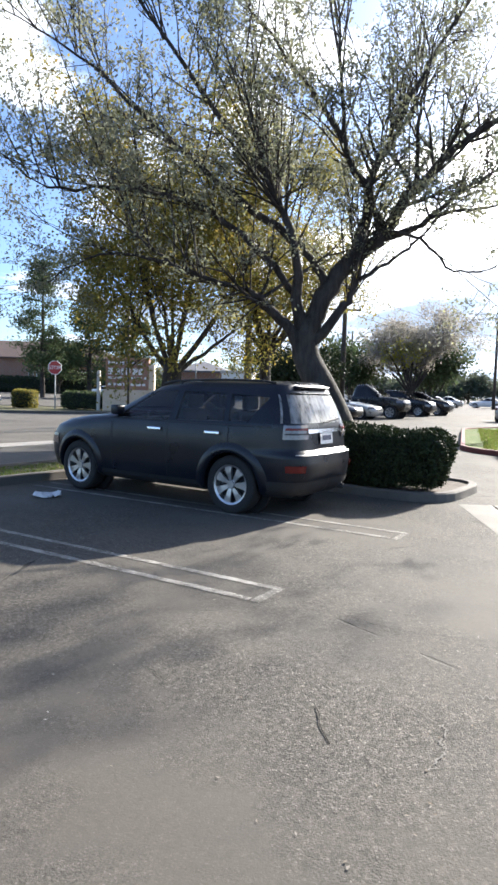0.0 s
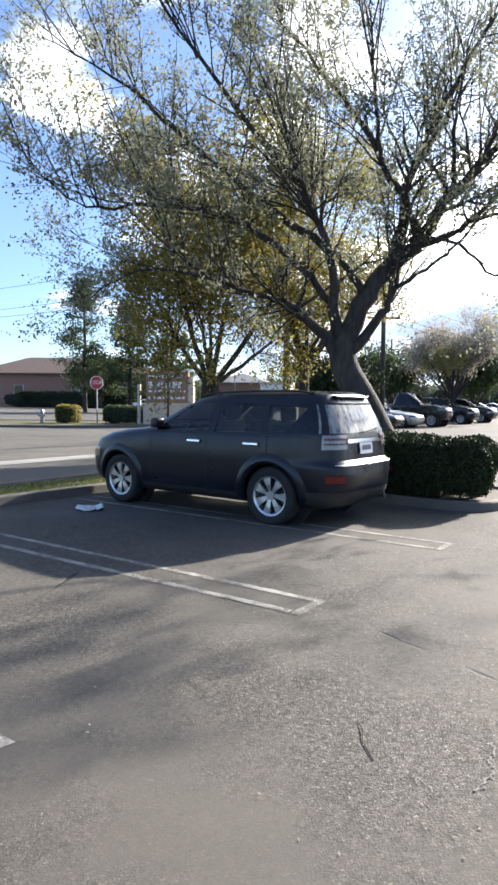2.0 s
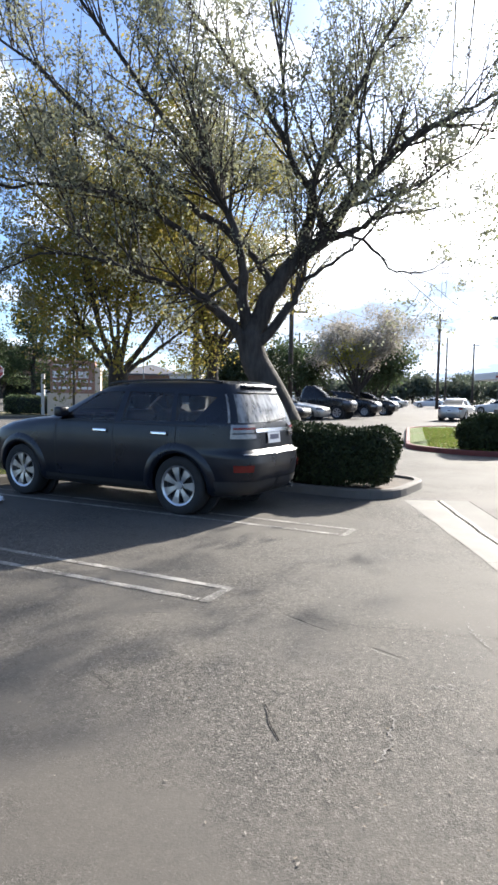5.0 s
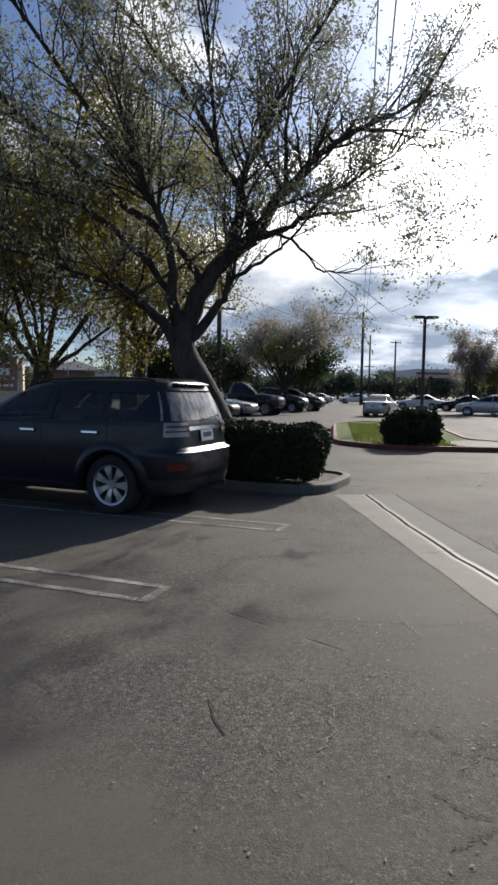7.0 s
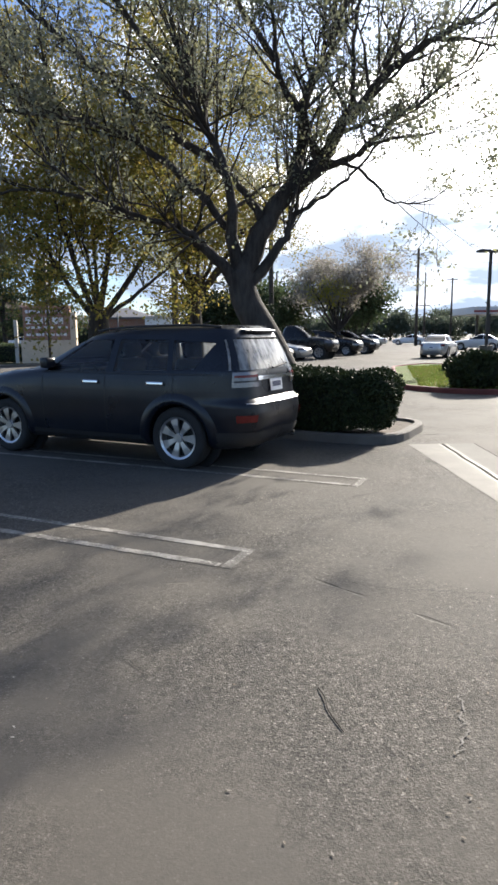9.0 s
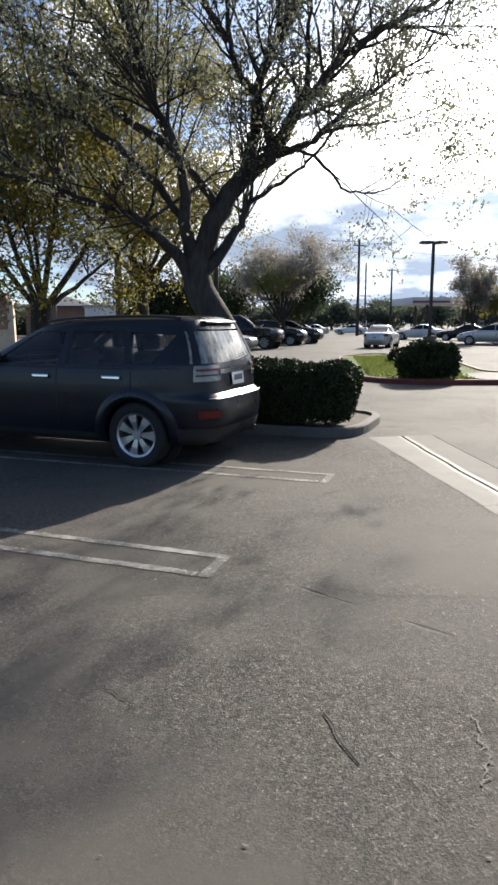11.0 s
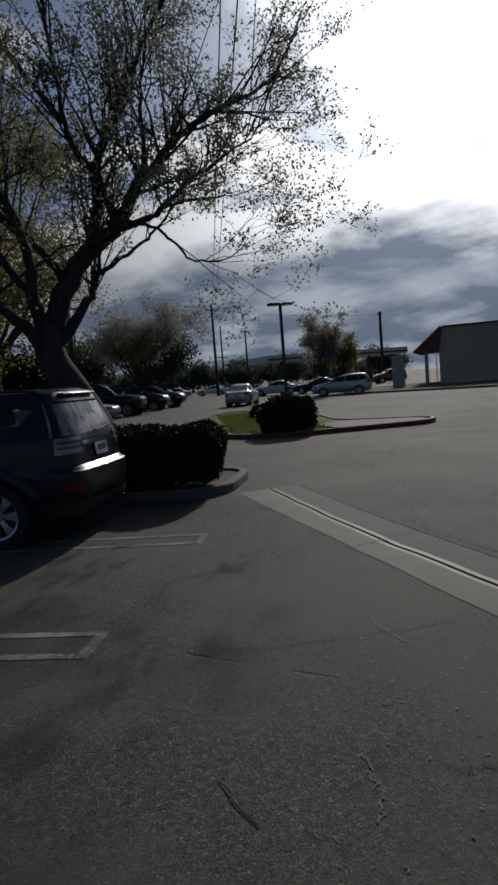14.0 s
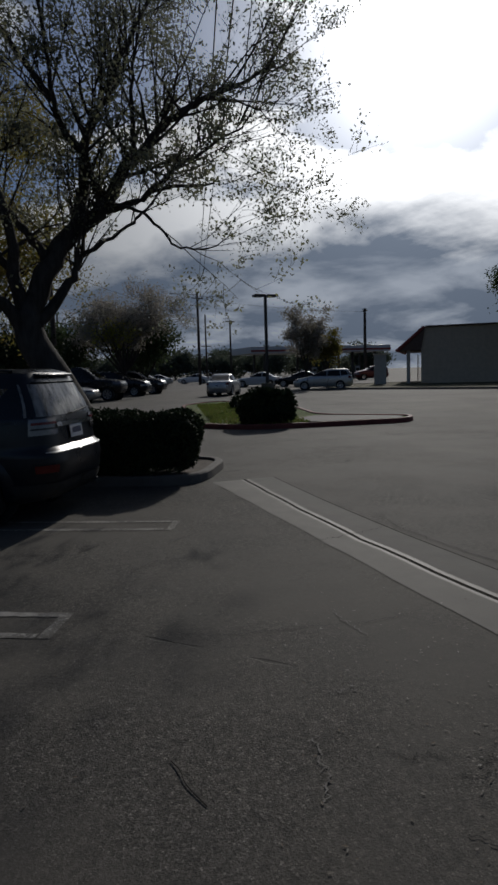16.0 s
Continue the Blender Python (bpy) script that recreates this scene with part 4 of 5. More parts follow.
def wheel(parent, x, y, r, width, spokes=7, detail=True):
    """A tyre with its alloy rim; the outer face looks along the sign of y."""
    s = 1 if y > 0 else -1
    prof = [(0.66, 0.40), (0.70, 0.5), (0.93, 0.5), (0.985, 0.42), (1.0, 0.25), (1.0, -0.25), (0.985, -0.42), (0.93, -0.5), (0.6, -0.5)]
    n = 40 if detail else 20
    bm = bmesh.new()
    rings = [[bm.verts.new((r * q * math.cos(2 * math.pi * k / n), s * w * width, r * q * math.sin(2 * math.pi * k / n))) for k in range(n)] for q, w in prof]
    for a, b in zip(rings, rings[1:]):
        for k in range(n):
            bm.faces.new((a[k], a[(k + 1) % n], b[(k + 1) % n], b[k]))
    bmesh.ops.recalc_face_normals(bm, faces=bm.faces)
    w = new("wheel")
    w.parent, w.location = parent, (x, y, r)
    w.empty_display_size = 0.1
    part("tyre", bm, RUBBER, w, smooth=True)
    bm = bmesh.new()
    face = s * width * 0.40
    ring = [(0.665, 0.44), (0.69, 0.47), (0.62, 0.42), (0.60, 0.10)]
    rings = [[bm.verts.new((r * q * math.cos(2 * math.pi * k / n), s * d * width, r * q * math.sin(2 * math.pi * k / n))) for k in range(n)] for q, d in ring]
    for a, b in zip(rings, rings[1:]):
        for k in range(n):
            bm.faces.new((a[k], a[(k + 1) % n], b[(k + 1) % n], b[k]))
    cyl(bm, (0, face - s * 0.03, 0), (0, face + s * 0.005, 0), r * 0.17, r * 0.14, 18)
    for k in range(spokes):
        t = 2 * math.pi * (k + 0.5) / spokes
        d, e = Vector((math.cos(t), 0, math.sin(t))), Vector((-math.sin(t), 0, math.cos(t)))
        q = []
        for f in (face - s * 0.03, face):
            for rr, hw in ((0.10, 0.055), (0.40, 0.10), (0.64, 0.165)):
                for sg in (-1, 1):
                    q.append(bm.verts.new(d * r * rr + e * r * hw * sg + Vector((0, f - (s * 0.012 if rr < 0.2 else 0), 0))))
        for i in (0, 2):
            bm.faces.new((q[6 + i], q[7 + i], q[9 + i], q[8 + i]))
            bm.faces.new((q[i], q[2 + i], q[8 + i], q[6 + i]))
            bm.faces.new((q[1 + i], q[7 + i], q[9 + i], q[3 + i]))
    bmesh.ops.recalc_face_normals(bm, faces=bm.faces)
    part("rim", bm, ALLOY, w)
    bm = bmesh.new()
    cyl(bm, (0, -s * width * 0.1, 0), (0, s * width * 0.08, 0), r * 0.62, n=24)
    part("brake_disc", bm, BLACK_TRIM, w)
    return w


def strip_along(shell, z0, z1, x0, x1, out, sign, n=30):
    return shell.patch([(x0, z0), (x1, z0), (x1, z1), (x0, z1)], "side", out, n, 2, sign)


def make_car(name, m, rows, paint, base, r, label, glass, rear, front, detail=False, group="", spokes=7, cladding=True, style="suv", tail=(0.86, 1.06)):
    """A car: base is the wheelbase, r the wheel radius; glass lists side windows by four corners (x, z)."""
    th = thing(name, m, label, "car", group)
    sh = Shell(rows, n_rear=5.5 if detail else 4.0)
    body = link("body", sh.body(72 if detail else 40, 3 if detail else 2), paint, th, smooth=True)
    half = max(q[3] for q in rows)
    if detail:
        hollow(body, rows, glass, rear, front)
    carve(body, (0.0, base), (r * 1.13, r), half)
    for x in (0.0, base):
        for s in (1, -1):
            wheel(th, x, s * (half - 0.15), r, 0.22, spokes, detail)
            bm = bmesh.new()
            cyl(bm, (x, s * (half - 0.36), r), (x, s * (half - 0.30), r), r * 1.2, n=24)
            part("wheel_well", bm, BLACK_TRIM, th)
            if detail:
                # raised lip over the wheel arch
                bm = bmesh.new()
                rows_ = []
                for k in range(25):
                    t = math.pi * (-0.06 + 1.12 * k / 24)
                    row = []
                    for rad, o in ((r * 1.10, -0.02), (r * 1.13, 0.026), (r * 1.22, 0.030), (r * 1.36, 0.015), (r * 1.48, -0.006)):
                        px, pz = x + rad * math.cos(t), r + rad * math.sin(t)
                        p = sh.point(sh.ang_side(px, max(pz, 0.23)), max(pz, 0.23), o)
                        row.append(bm.verts.new((px, s * p.y, pz)))
                    rows_.append(row)
                for a, b in zip(rows_, rows_[1:]):
                    for i in range(4):
                        bm.faces.new((a[i], a[i + 1], b[i + 1], b[i]))
                bmesh.ops.recalc_face_normals(bm, faces=bm.faces)
                part("arch_lip", bm, paint, th, smooth=True)
    for s in (1, -1):
        for q in glass:
            part("side_window", sh.patch(q, "side", -0.008 if detail else 0.005, 12, 6, s), GLASS_SIDE if detail else GLASS_DARK, th, smooth=True)
    part("rear_window", sh.patch(rear, "rear", 0.004 if detail else 0.006, 14, 7), GLASS_REAR if detail else GLASS_DARK, th, smooth=True)
    part("windscreen", sh.patch(front, "front", -0.008 if detail else 0.006, 14, 7), GLASS_SIDE if detail else GLASS_DARK, th, smooth=True)
    za, zb = tail
    for s in (1, -1):
        part("tail_lamp", sh.wrap(rows[0][1] + (0.08 if detail else 0.16), half * (0.46 if detail else 0.62), za + (0.03 if detail else 0), zb, 0.012, s), LAMP_CLEAR if detail else LAMP_RED, th)
        part("headlamp", sh.wrap(rows[3][2] - 0.42, half * 0.58, rows[3][0] + 0.02, rows[3][0] + 0.16, 0.008, s, True), LAMP_CLEAR, th)
    yk = 0.26
    pz = (za + zb) / 2 - (0.06 if detail else 0.12)
    plate = part("number_plate", sh.patch([(-yk / 1.7, pz - 0.075), (yk / 1.7, pz - 0.075), (yk / 1.7, pz + 0.075), (-yk / 1.7, pz + 0.075)], "rear", 0.02, 3, 2), PLATE, th)
    part("plate_bar", sh.patch([(-0.11, pz - 0.03), (0.11, pz - 0.03), (0.11, pz + 0.03), (-0.11, pz + 0.03)], "rear", 0.024, 3, 1), BAR_DARK, plate)
    part("grille", sh.patch([(-half * 0.5, 0.5), (half * 0.5, 0.5), (half * 0.55, 0.68), (-half * 0.55, 0.68)], "front", 0.008, 8, 3), BLACK_TRIM, th)
    for s in (1, -1):
        x, z = glass[0][1][0] - 0.1 if glass[0][1][0] > glass[0][0][0] else glass[0][0][0] - 0.1, glass[0][0][1] + 0.07
        bm = bmesh.new()
        y = sh.point(sh.ang_side(x, z), z).y
        box(bm, x - 0.05, x + 0.07, s * y if s > 0 else -y - 0.17, y + 0.17 if s > 0 else -y, z - 0.045, z + 0.085, 0.03)
        part("door_mirror", bm, paint if detail else BLACK_TRIM, th, smooth=True)
    return th, sh


SUV_ROWS = [(0.24, -0.72, 3.34, 0.78), (0.32, -0.83, 3.48, 0.86), (0.48, -0.88, 3.54, 0.885), (0.62, -0.90, 3.56, 0.895), (0.74, -0.885, 3.54, 0.90),
            (0.80, -0.82, 3.50, 0.90), (0.90, -0.81, 3.42, 0.895), (0.99, -0.80, 3.18, 0.885), (1.06, -0.79, 2.80, 0.872), (1.10, -0.78, 2.42, 0.858),
            (1.16, -0.765, 2.24, 0.835), (1.31, -0.715, 1.97, 0.785), (1.46, -0.65, 1.70, 0.73), (1.57, -0.605, 1.46, 0.68), (1.64, -0.57, 1.20, 0.62), (1.68, -0.46, 0.85, 0.48), (1.69, -0.2, 0.5, 0.2)]


def roof_low(z):
    """Heights over the belt line, drawn in for the low roof."""
    return z if z < 1.1 else 1.1 + (z - 1.1) * 0.86


SUV_ROWS = [(roof_low(z), a, b, w) for z, a, b, w in SUV_ROWS]
cx, cy = O2 + V2 * 0.875
SUV_GLASS = [[(0.98, 1.085), (1.98, 1.065), (1.36, 1.44), (0.94, 1.455)], [(0.12, 1.11), (0.87, 1.09), (0.85, 1.455), (0.17, 1.445)], [(-0.22, 1.125), (0.05, 1.115), (0.10, 1.44), (-0.43, 1.405)]]
suv, sh = make_car("parked_suv", pose(cx, cy, 0, 0, 0, ROT), SUV_ROWS, SUV_PAINT, 2.67, 0.352, "dark graphite blue SUV parked nose-in over the stall line", SUV_GLASS,
                   [(-0.74, 1.115), (0.74, 1.115), (0.63, 1.445), (-0.63, 1.445)], [(-0.72, 1.13), (0.72, 1.13), (0.60, 1.45), (-0.60, 1.45)], True, tail=(0.90, 1.095))


def car_seat(name, x, y, w, parent):
    """A car seat with its cushion, leaning backrest and headrests."""
    st = new(name)
    st.parent, st.location = parent, (x, y, 0.62)
    bm = bmesh.new()
    box(bm, -0.05, 0.47, -w / 2, w / 2, 0.0, 0.17, 0.05)
    part("cushion", bm, SEAT_CLOTH, st, smooth=True)
    bm = bmesh.new()
    box(bm, -0.08, 0.06, -w / 2, w / 2, 0.0, 0.62, 0.05)
    bmesh.ops.rotate(bm, verts=bm.verts, cent=(0, 0, 0.1), matrix=Matrix.Rotation(radians(-14), 3, "Y"))
    part("backrest", bm, SEAT_CLOTH, st, smooth=True)
    for hy in ((0.0,) if w < 0.7 else (-0.38, 0.38)):
        bm = bmesh.new()
        box(bm, -0.21, -0.11, hy - 0.13, hy + 0.13, 0.62, 0.79, 0.04)
        part("headrest", bm, SEAT_CLOTH, st, smooth=True)


car_seat("front_seat", 1.12, 0.36, 0.5, suv)
car_seat("front_seat", 1.12, -0.36, 0.5, suv)
car_seat("rear_bench", 0.22, 0.0, 1.25, suv)
bm = bmesh.new()
box(bm, 1.78, 2.28, -0.72, 0.72, 0.8, 1.06, 0.06)
part("dashboard", bm, BLACK_TRIM, suv, smooth=True)
ring = Wood()
ring.tube([Vector((1.66 + 0.06 * math.sin(2 * math.pi * k / 24), 0.36 + 0.18 * math.cos(2 * math.pi * k / 24), 0.98 + 0.17 * math.sin(2 * math.pi * k / 24))) for k in range(25)], [0.014] * 25, 6)
from_lists("steering_wheel", ring.v, ring.f, BLACK_TRIM, suv, True)
for s in (1, -1):
    part("sill_cladding", strip_along(sh, 0.25, 0.36, 0.42, 2.25, 0.012, s), BLACK_TRIM, suv)
    part("lower_bumper_trim", sh.wrap(-0.45, 0.02, 0.26, 0.44, 0.010, s), BLACK_TRIM, suv, smooth=True)
    part("bumper_reflector", sh.wrap(-0.70, 0.56, 0.55, 0.63, 0.012, s), LAMP_RED, suv)
    # thin bright strip added as the highlight along the bumper's top edge
    part("bumper_step", sh.wrap(-0.78, 0.02, 0.750, 0.762, 0.013, s), GALV, suv, "bright strip drawn as the highlight on the bumper top", True)
    part("belt_moulding", sh.patch([(-0.5, 1.062), (2.0, 1.062), (2.0, 1.078), (-0.5, 1.078)], "side", 0.008, 30, 1, s), BLACK_TRIM, suv)
    for xd, zb, zt in ((0.985, 0.38, 1.47), (0.03, 0.84, 1.06), (1.98, 0.38, 1.03)):
        part("door_seam", sh.patch([(xd - 0.006, zb), (xd + 0.006, zb), (xd + 0.006, zt), (xd - 0.006, zt)], "side", 0.0025, 1, 14, s), BLACK_TRIM, suv)
    for xh in (1.10, 0.18):
        bm = sh.patch([(xh - 0.02, 0.945), (xh + 0.20, 0.945), (xh + 0.20, 0.985), (xh - 0.02, 0.985)], "side", 0.03, 8, 3, s)
        bmesh.ops.solidify(bm, geom=bm.faces, thickness=0.02)
        part("door_handle", bm, CHROME, suv, "chrome door handle", True)
    bm = bmesh.new()
    last = None
    line = []
    for k in range(13):
        x = -0.42 + 1.75 * k / 12
        z = 1.58 + 0.04 * math.sin(math.pi * k / 12) ** 0.5 - 0.03 * (k / 12)
        line.append(Vector((x, s * (0.565 - 0.02 * (k / 12)), z)))
    rail = Wood()
    rail.tube(line, [0.014] * len(line), 8)
    from_lists("roof_rail", rail.v, rail.f, BLACK_TRIM, suv, True)
bm = bmesh.new()
box(bm, -0.635, -0.42, -0.40, 0.40, 1.52, 1.553, 0.014)
part("roof_spoiler", bm, SUV_PAINT, suv, smooth=True)
part("tailgate_bar", sh.patch([(-0.42, 1.0), (0.42, 1.0), (0.42, 1.045), (-0.42, 1.045)], "rear", 0.025, 8, 2), CHROME, suv, "chrome tailgate grip")
bm = bmesh.new()
a, b = sh.point(sh.ang_rear(0.05, 1.12), 1.12, 0.03), sh.point(sh.ang_rear(-0.35, 1.16), 1.16, 0.03)
cyl(bm, a, b, 0.012, n=8)
part("rear_wiper", bm, BLACK_TRIM, suv)
bm = bmesh.new()
cyl(bm, (-0.84, -0.5, 0.285), (-0.60, -0.5, 0.295), 0.035, n=14)
part("exhaust_tip", bm, CHROME, suv)
for s in (1, -1):
    for za, zb, mat in ((0.985, 1.0, BLACK_TRIM), (1.035, 1.062, LAMP_RED)):
        part("lamp_divider", sh.wrap(-0.66, 0.42, za, zb, 0.016, s), mat, suv)

bm = bmesh.new()
cyl(bm, (0.15, 0.1, 1.595), (0.0, 0.1, 1.66), 0.01, 0.006, 8)
part("aerial", bm, BLACK_TRIM, suv)
bm = bmesh.new()
box(bm, -0.5, 3.1, -0.60, 0.60, 0.22, 0.34)
part("underbody", bm, BLACK_TRIM, suv)

SEDAN_ROWS = [(0.20, -0.85, 3.4, 0.74), (0.34, -1.0, 3.55, 0.83), (0.50, -1.05, 3.6, 0.86), (0.60, -1.05, 3.58, 0.87), (0.74, -1.03, 3.45, 0.87), (0.84, -1.0, 3.0, 0.86), (0.92, -0.95, 2.3, 0.84),
              (0.97, -0.45, 2.1, 0.80), (1.10, -0.15, 1.80, 0.74), (1.25, 0.12, 1.5, 0.67), (1.36, 0.40, 1.2, 0.60), (1.41, 0.55, 1.0, 0.45), (1.42, 0.65, 0.9, 0.2)]
SEDAN_GLASS = [[(0.80, 0.97), (1.95, 0.97), (1.28, 1.33), (0.78, 1.34)], [(-0.15, 0.97), (0.75, 0.97), (0.74, 1.34), (0.35, 1.33)]]
SEDAN_ENDS = ([(-0.62, 1.0), (0.62, 1.0), (0.52, 1.34), (-0.52, 1.34)], [(-0.66, 1.0), (0.66, 1.0), (0.54, 1.34), (-0.54, 1.34)])
WAGON_ROWS = [(0.20, -0.75, 3.4, 0.74), (0.34, -0.88, 3.5, 0.84), (0.50, -0.92, 3.55, 0.87), (0.64, -0.92, 3.52, 0.88), (0.78, -0.88, 3.35, 0.88), (0.90, -0.86, 2.9, 0.87), (0.98, -0.83, 2.45, 0.84),
              (1.10, -0.78, 2.15, 0.79), (1.25, -0.70, 1.75, 0.72), (1.40, -0.60, 1.35, 0.65), (1.50, -0.50, 1.0, 0.56), (1.53, -0.3, 0.7, 0.3)]
WAGON_GLASS = [[(1.0, 1.0), (2.1, 1.02), (1.3, 1.42), (0.97, 1.43)], [(0.0, 1.0), (0.95, 1.0), (0.92, 1.43), (0.05, 1.42)], [(-0.6, 1.08), (-0.05, 1.0), (0.0, 1.42), (-0.4, 1.38)]]
WAGON_ENDS = ([(-0.62, 1.05), (0.62, 1.05), (0.52, 1.42), (-0.52, 1.42)], [(-0.68, 1.05), (0.68, 1.05), (0.54, 1.42), (-0.54, 1.42)])



def small_car(x, y, heading, kind, paint, label, group="cars in the lot"):
    m = pose(x, y, 0, 0, 0, heading)
    if kind == "sedan":
        return make_car("sedan", m, SEDAN_ROWS, paint, 2.7, 0.33, label, SEDAN_GLASS, *SEDAN_ENDS, group=group, tail=(0.72, 0.86))[0]
    if kind == "wagon":
        return make_car("wagon", m, WAGON_ROWS, paint, 2.65, 0.33, label, WAGON_GLASS, *WAGON_ENDS, group=group, tail=(0.80, 0.98))[0]
    if kind == "suv":
        return make_car("suv", m, [(z * 1.12, a, b, w) for z, a, b, w in SUV_ROWS], paint, 2.67, 0.37, label, [[(a, z * 1.12) for a, z in q] for q in SUV_GLASS],
                        [(-0.66, 1.24), (0.66, 1.24), (0.56, 1.72), (-0.56, 1.72)], [(-0.70, 1.26), (0.70, 1.26), (0.58, 1.74), (-0.58, 1.74)], group=group, tail=(0.95, 1.1))[0]
    # pickup: a cab shell with an open bed behind it
    rows = [(0.40, -1.0, 3.9, 0.85), (0.52, -1.08, 4.05, 0.94), (0.72, -1.1, 4.1, 0.97), (0.86, -1.1, 4.1, 0.97), (1.02, -1.1, 4.0, 0.97), (1.12, -1.1, 3.7, 0.96), (1.18, 0.62, 2.7, 0.93), (1.40, 0.70, 2.4, 0.86), (1.65, 0.80, 2.0, 0.77), (1.80, 0.95, 1.7, 0.66), (1.83, 1.1, 1.5, 0.4)]
    glass = [[(1.75, 1.2), (2.55, 1.2), (2.0, 1.66), (1.72, 1.68)], [(0.9, 1.2), (1.68, 1.2), (1.66, 1.68), (1.0, 1.66)]]
    rows, glass = [(z * 1.13, a, b, w) for z, a, b, w in rows], [[(a, z * 1.13) for a, z in q] for q in glass]
    return make_car("pickup", m, rows, paint, 3.3, 0.41, label, glass, [(-0.6, 1.42), (0.6, 1.42), (0.55, 1.8), (-0.55, 1.8)], [(-0.7, 1.42), (0.7, 1.42), (0.6, 1.86), (-0.6, 1.86)], group=group, tail=(0.95, 1.2))[0]


FACE = ROT + 180
row0 = Vector((0.63, 37.25))
for i, (kind, paint, label) in enumerate((("sedan", BLACK_PAINT, "black sedan parked in the far row"), ("sedan", SILVER_PAINT, "silver sedan parked in the far row"), ("pickup", BLACK_PAINT, "tall black pickup truck parked in the far row"),
                                          ("suv", BLACK_PAINT, "black SUV parked in the far row"), ("suv", BLACK_PAINT, "dark SUV at the end of the far row"))):
    p = row0 + V2 * 2.75 * (0, 1, 2.1, 4.5, 6.0)[i]
    small_car(p.x, p.y, FACE, kind, paint, label)
small_car(13.2, 40.2, math.degrees(math.atan2(V2.y, V2.x)), "sedan", SILVER_PAINT, "silver sedan on the drive, seen from behind")
small_car(23.8, 43.3, ROT - 2, "wagon", SILVER_PAINT, "silver station wagon standing across the lot")
small_car(27.0, 54.0, ROT - 2, "sedan", BLACK_PAINT, "dark sedan near the fuel canopy")
small_car(24.5, 58.0, ROT - 2, "sedan", WHITE_PAINT, "white sedan near the fuel canopy")
small_car(46.0, 72.0, ROT + 20, "suv", RED_PAINT, "dark red SUV beside the fuel pumps")
small_car(17.5, 78.0, ROT + 8, "sedan", WHITE_PAINT, "white sedan far down the drive")
small_car(20.5, 84.0, ROT + 8, "sedan", SILVER_PAINT, "pale sedan far down the drive")
small_car(27.0, 88.0, ROT + 5, "sedan", WHITE_PAINT, "white sedan far down the drive")
small_car(-28.2, 96.0, 170, "wagon", WHITE_PAINT, "white estate car on the street", "cars on the street")


# ---- poles, signs, wires ----
def utility_pole(x, y, h, r, label, arms=(), street_arm=None, mat=POLE_WOOD):
    th = thing("utility_pole", Matrix.Translation((x, y, 0)), label, "pole", "poles")
    bm = bmesh.new()
    cyl(bm, (0, 0, -0.1), (0, 0, h), r, r * 0.7, 14)
    part("pole", bm, mat, th, smooth=True)
    for z, w, ang in arms:
        bm = bmesh.new()
        d = Vector((math.cos(ang), math.sin(ang), 0))
        cyl(bm, -d * w + Vector((0, 0, z)), d * w + Vector((0, 0, z)), 0.06, n=6)
        arm = part("cross_arm", bm, mat, th)
        for k in (-0.9, -0.5, 0.5, 0.9):
            bm = bmesh.new()
            cyl(bm, d * w * k + Vector((0, 0, z + 0.05)), d * w * k + Vector((0, 0, z + 0.25)), 0.05, 0.03, 8)
            part("insulator", bm, WHITE, arm)
    if street_arm:
        z, dx, dy = street_arm
        bm = bmesh.new()
        cyl(bm, (0, 0, z - 0.15), (dx, dy, z), 0.045, n=8)
        part("lamp_arm", bm, GALV, th)
        bm = bmesh.new()
        box(bm, dx - 0.4, dx + 0.1, dy - 0.12, dy + 0.12, z - 0.08, z + 0.06, 0.03)
        part("lamp_head", bm, GALV, th)
    return th


utility_pole(24.1, 80, 11.7, 0.20, "tall wooden utility pole with a street lamp arm", [(10.9, 0.9, 0.3)], (11.5, -3.0, 0.6))
utility_pole(32.0, 90, 9.0, 0.16, "wooden utility pole with a short cross arm", [(8.8, 0.9, 0.3)])
utility_pole(27.6, 88, 9.6, 0.14, "slim utility pole with traffic signals", [(5.2, 0.8, 0.2)])
utility_pole(45.5, 75, 9.3, 0.24, "thick wooden utility pole beside the canopy", [(9.0, 0.5, 0.4)])
utility_pole(-1.85, 28.0, 9.0, 0.16, "dark wooden utility pole behind the trees")
utility_pole(2.75, 36.0, 9.5, 0.15, "dark wooden utility pole beside the parked row", [(6.0, 0.9, 0.2)])
utility_pole(6.0, 70.0, 8.0, 0.13, "thin distant utility pole", [(5.2, 1.2, 0.1), (7.0, 0.9, 0.1)])
utility_pole(-13.0, 84.0, 7.4, 0.10, "thin pale metal pole far behind the trees", mat=GALV)
utility_pole(-7.6, 30.0, 5.5, 0.06, "slim dark metal post on the verge", mat=POLE_METAL)

lot_lamp = thing("lot_lamp", Matrix.Translation((10.9, 27.0, 0.09)), "dark twin-head lot lamp on a concrete pedestal", "street lamp")
bm = bmesh.new()
cyl(bm, (0, 0, 0), (0, 0, 0.9), 0.27, n=20)
part("pedestal", bm, KERB, lot_lamp)
bm = bmesh.new()
box(bm, -0.055, 0.055, -0.055, 0.055, 0.9, 4.62, 0.012)
part("pole", bm, POLE_METAL, lot_lamp)
for s in (1, -1):
    bm = bmesh.new()
    box(bm, s * 0.30 - 0.24, s * 0.30 + 0.24, -0.2, 0.2, 4.60, 4.70, 0.02)
    head = part("lamp_head", bm, POLE_METAL, lot_lamp)
    bm = bmesh.new()
    box(bm, s * 0.30 - 0.17, s * 0.30 + 0.17, -0.14, 0.14, 4.585, 4.599)
    part("lens", bm, LAMP_CLEAR, head)

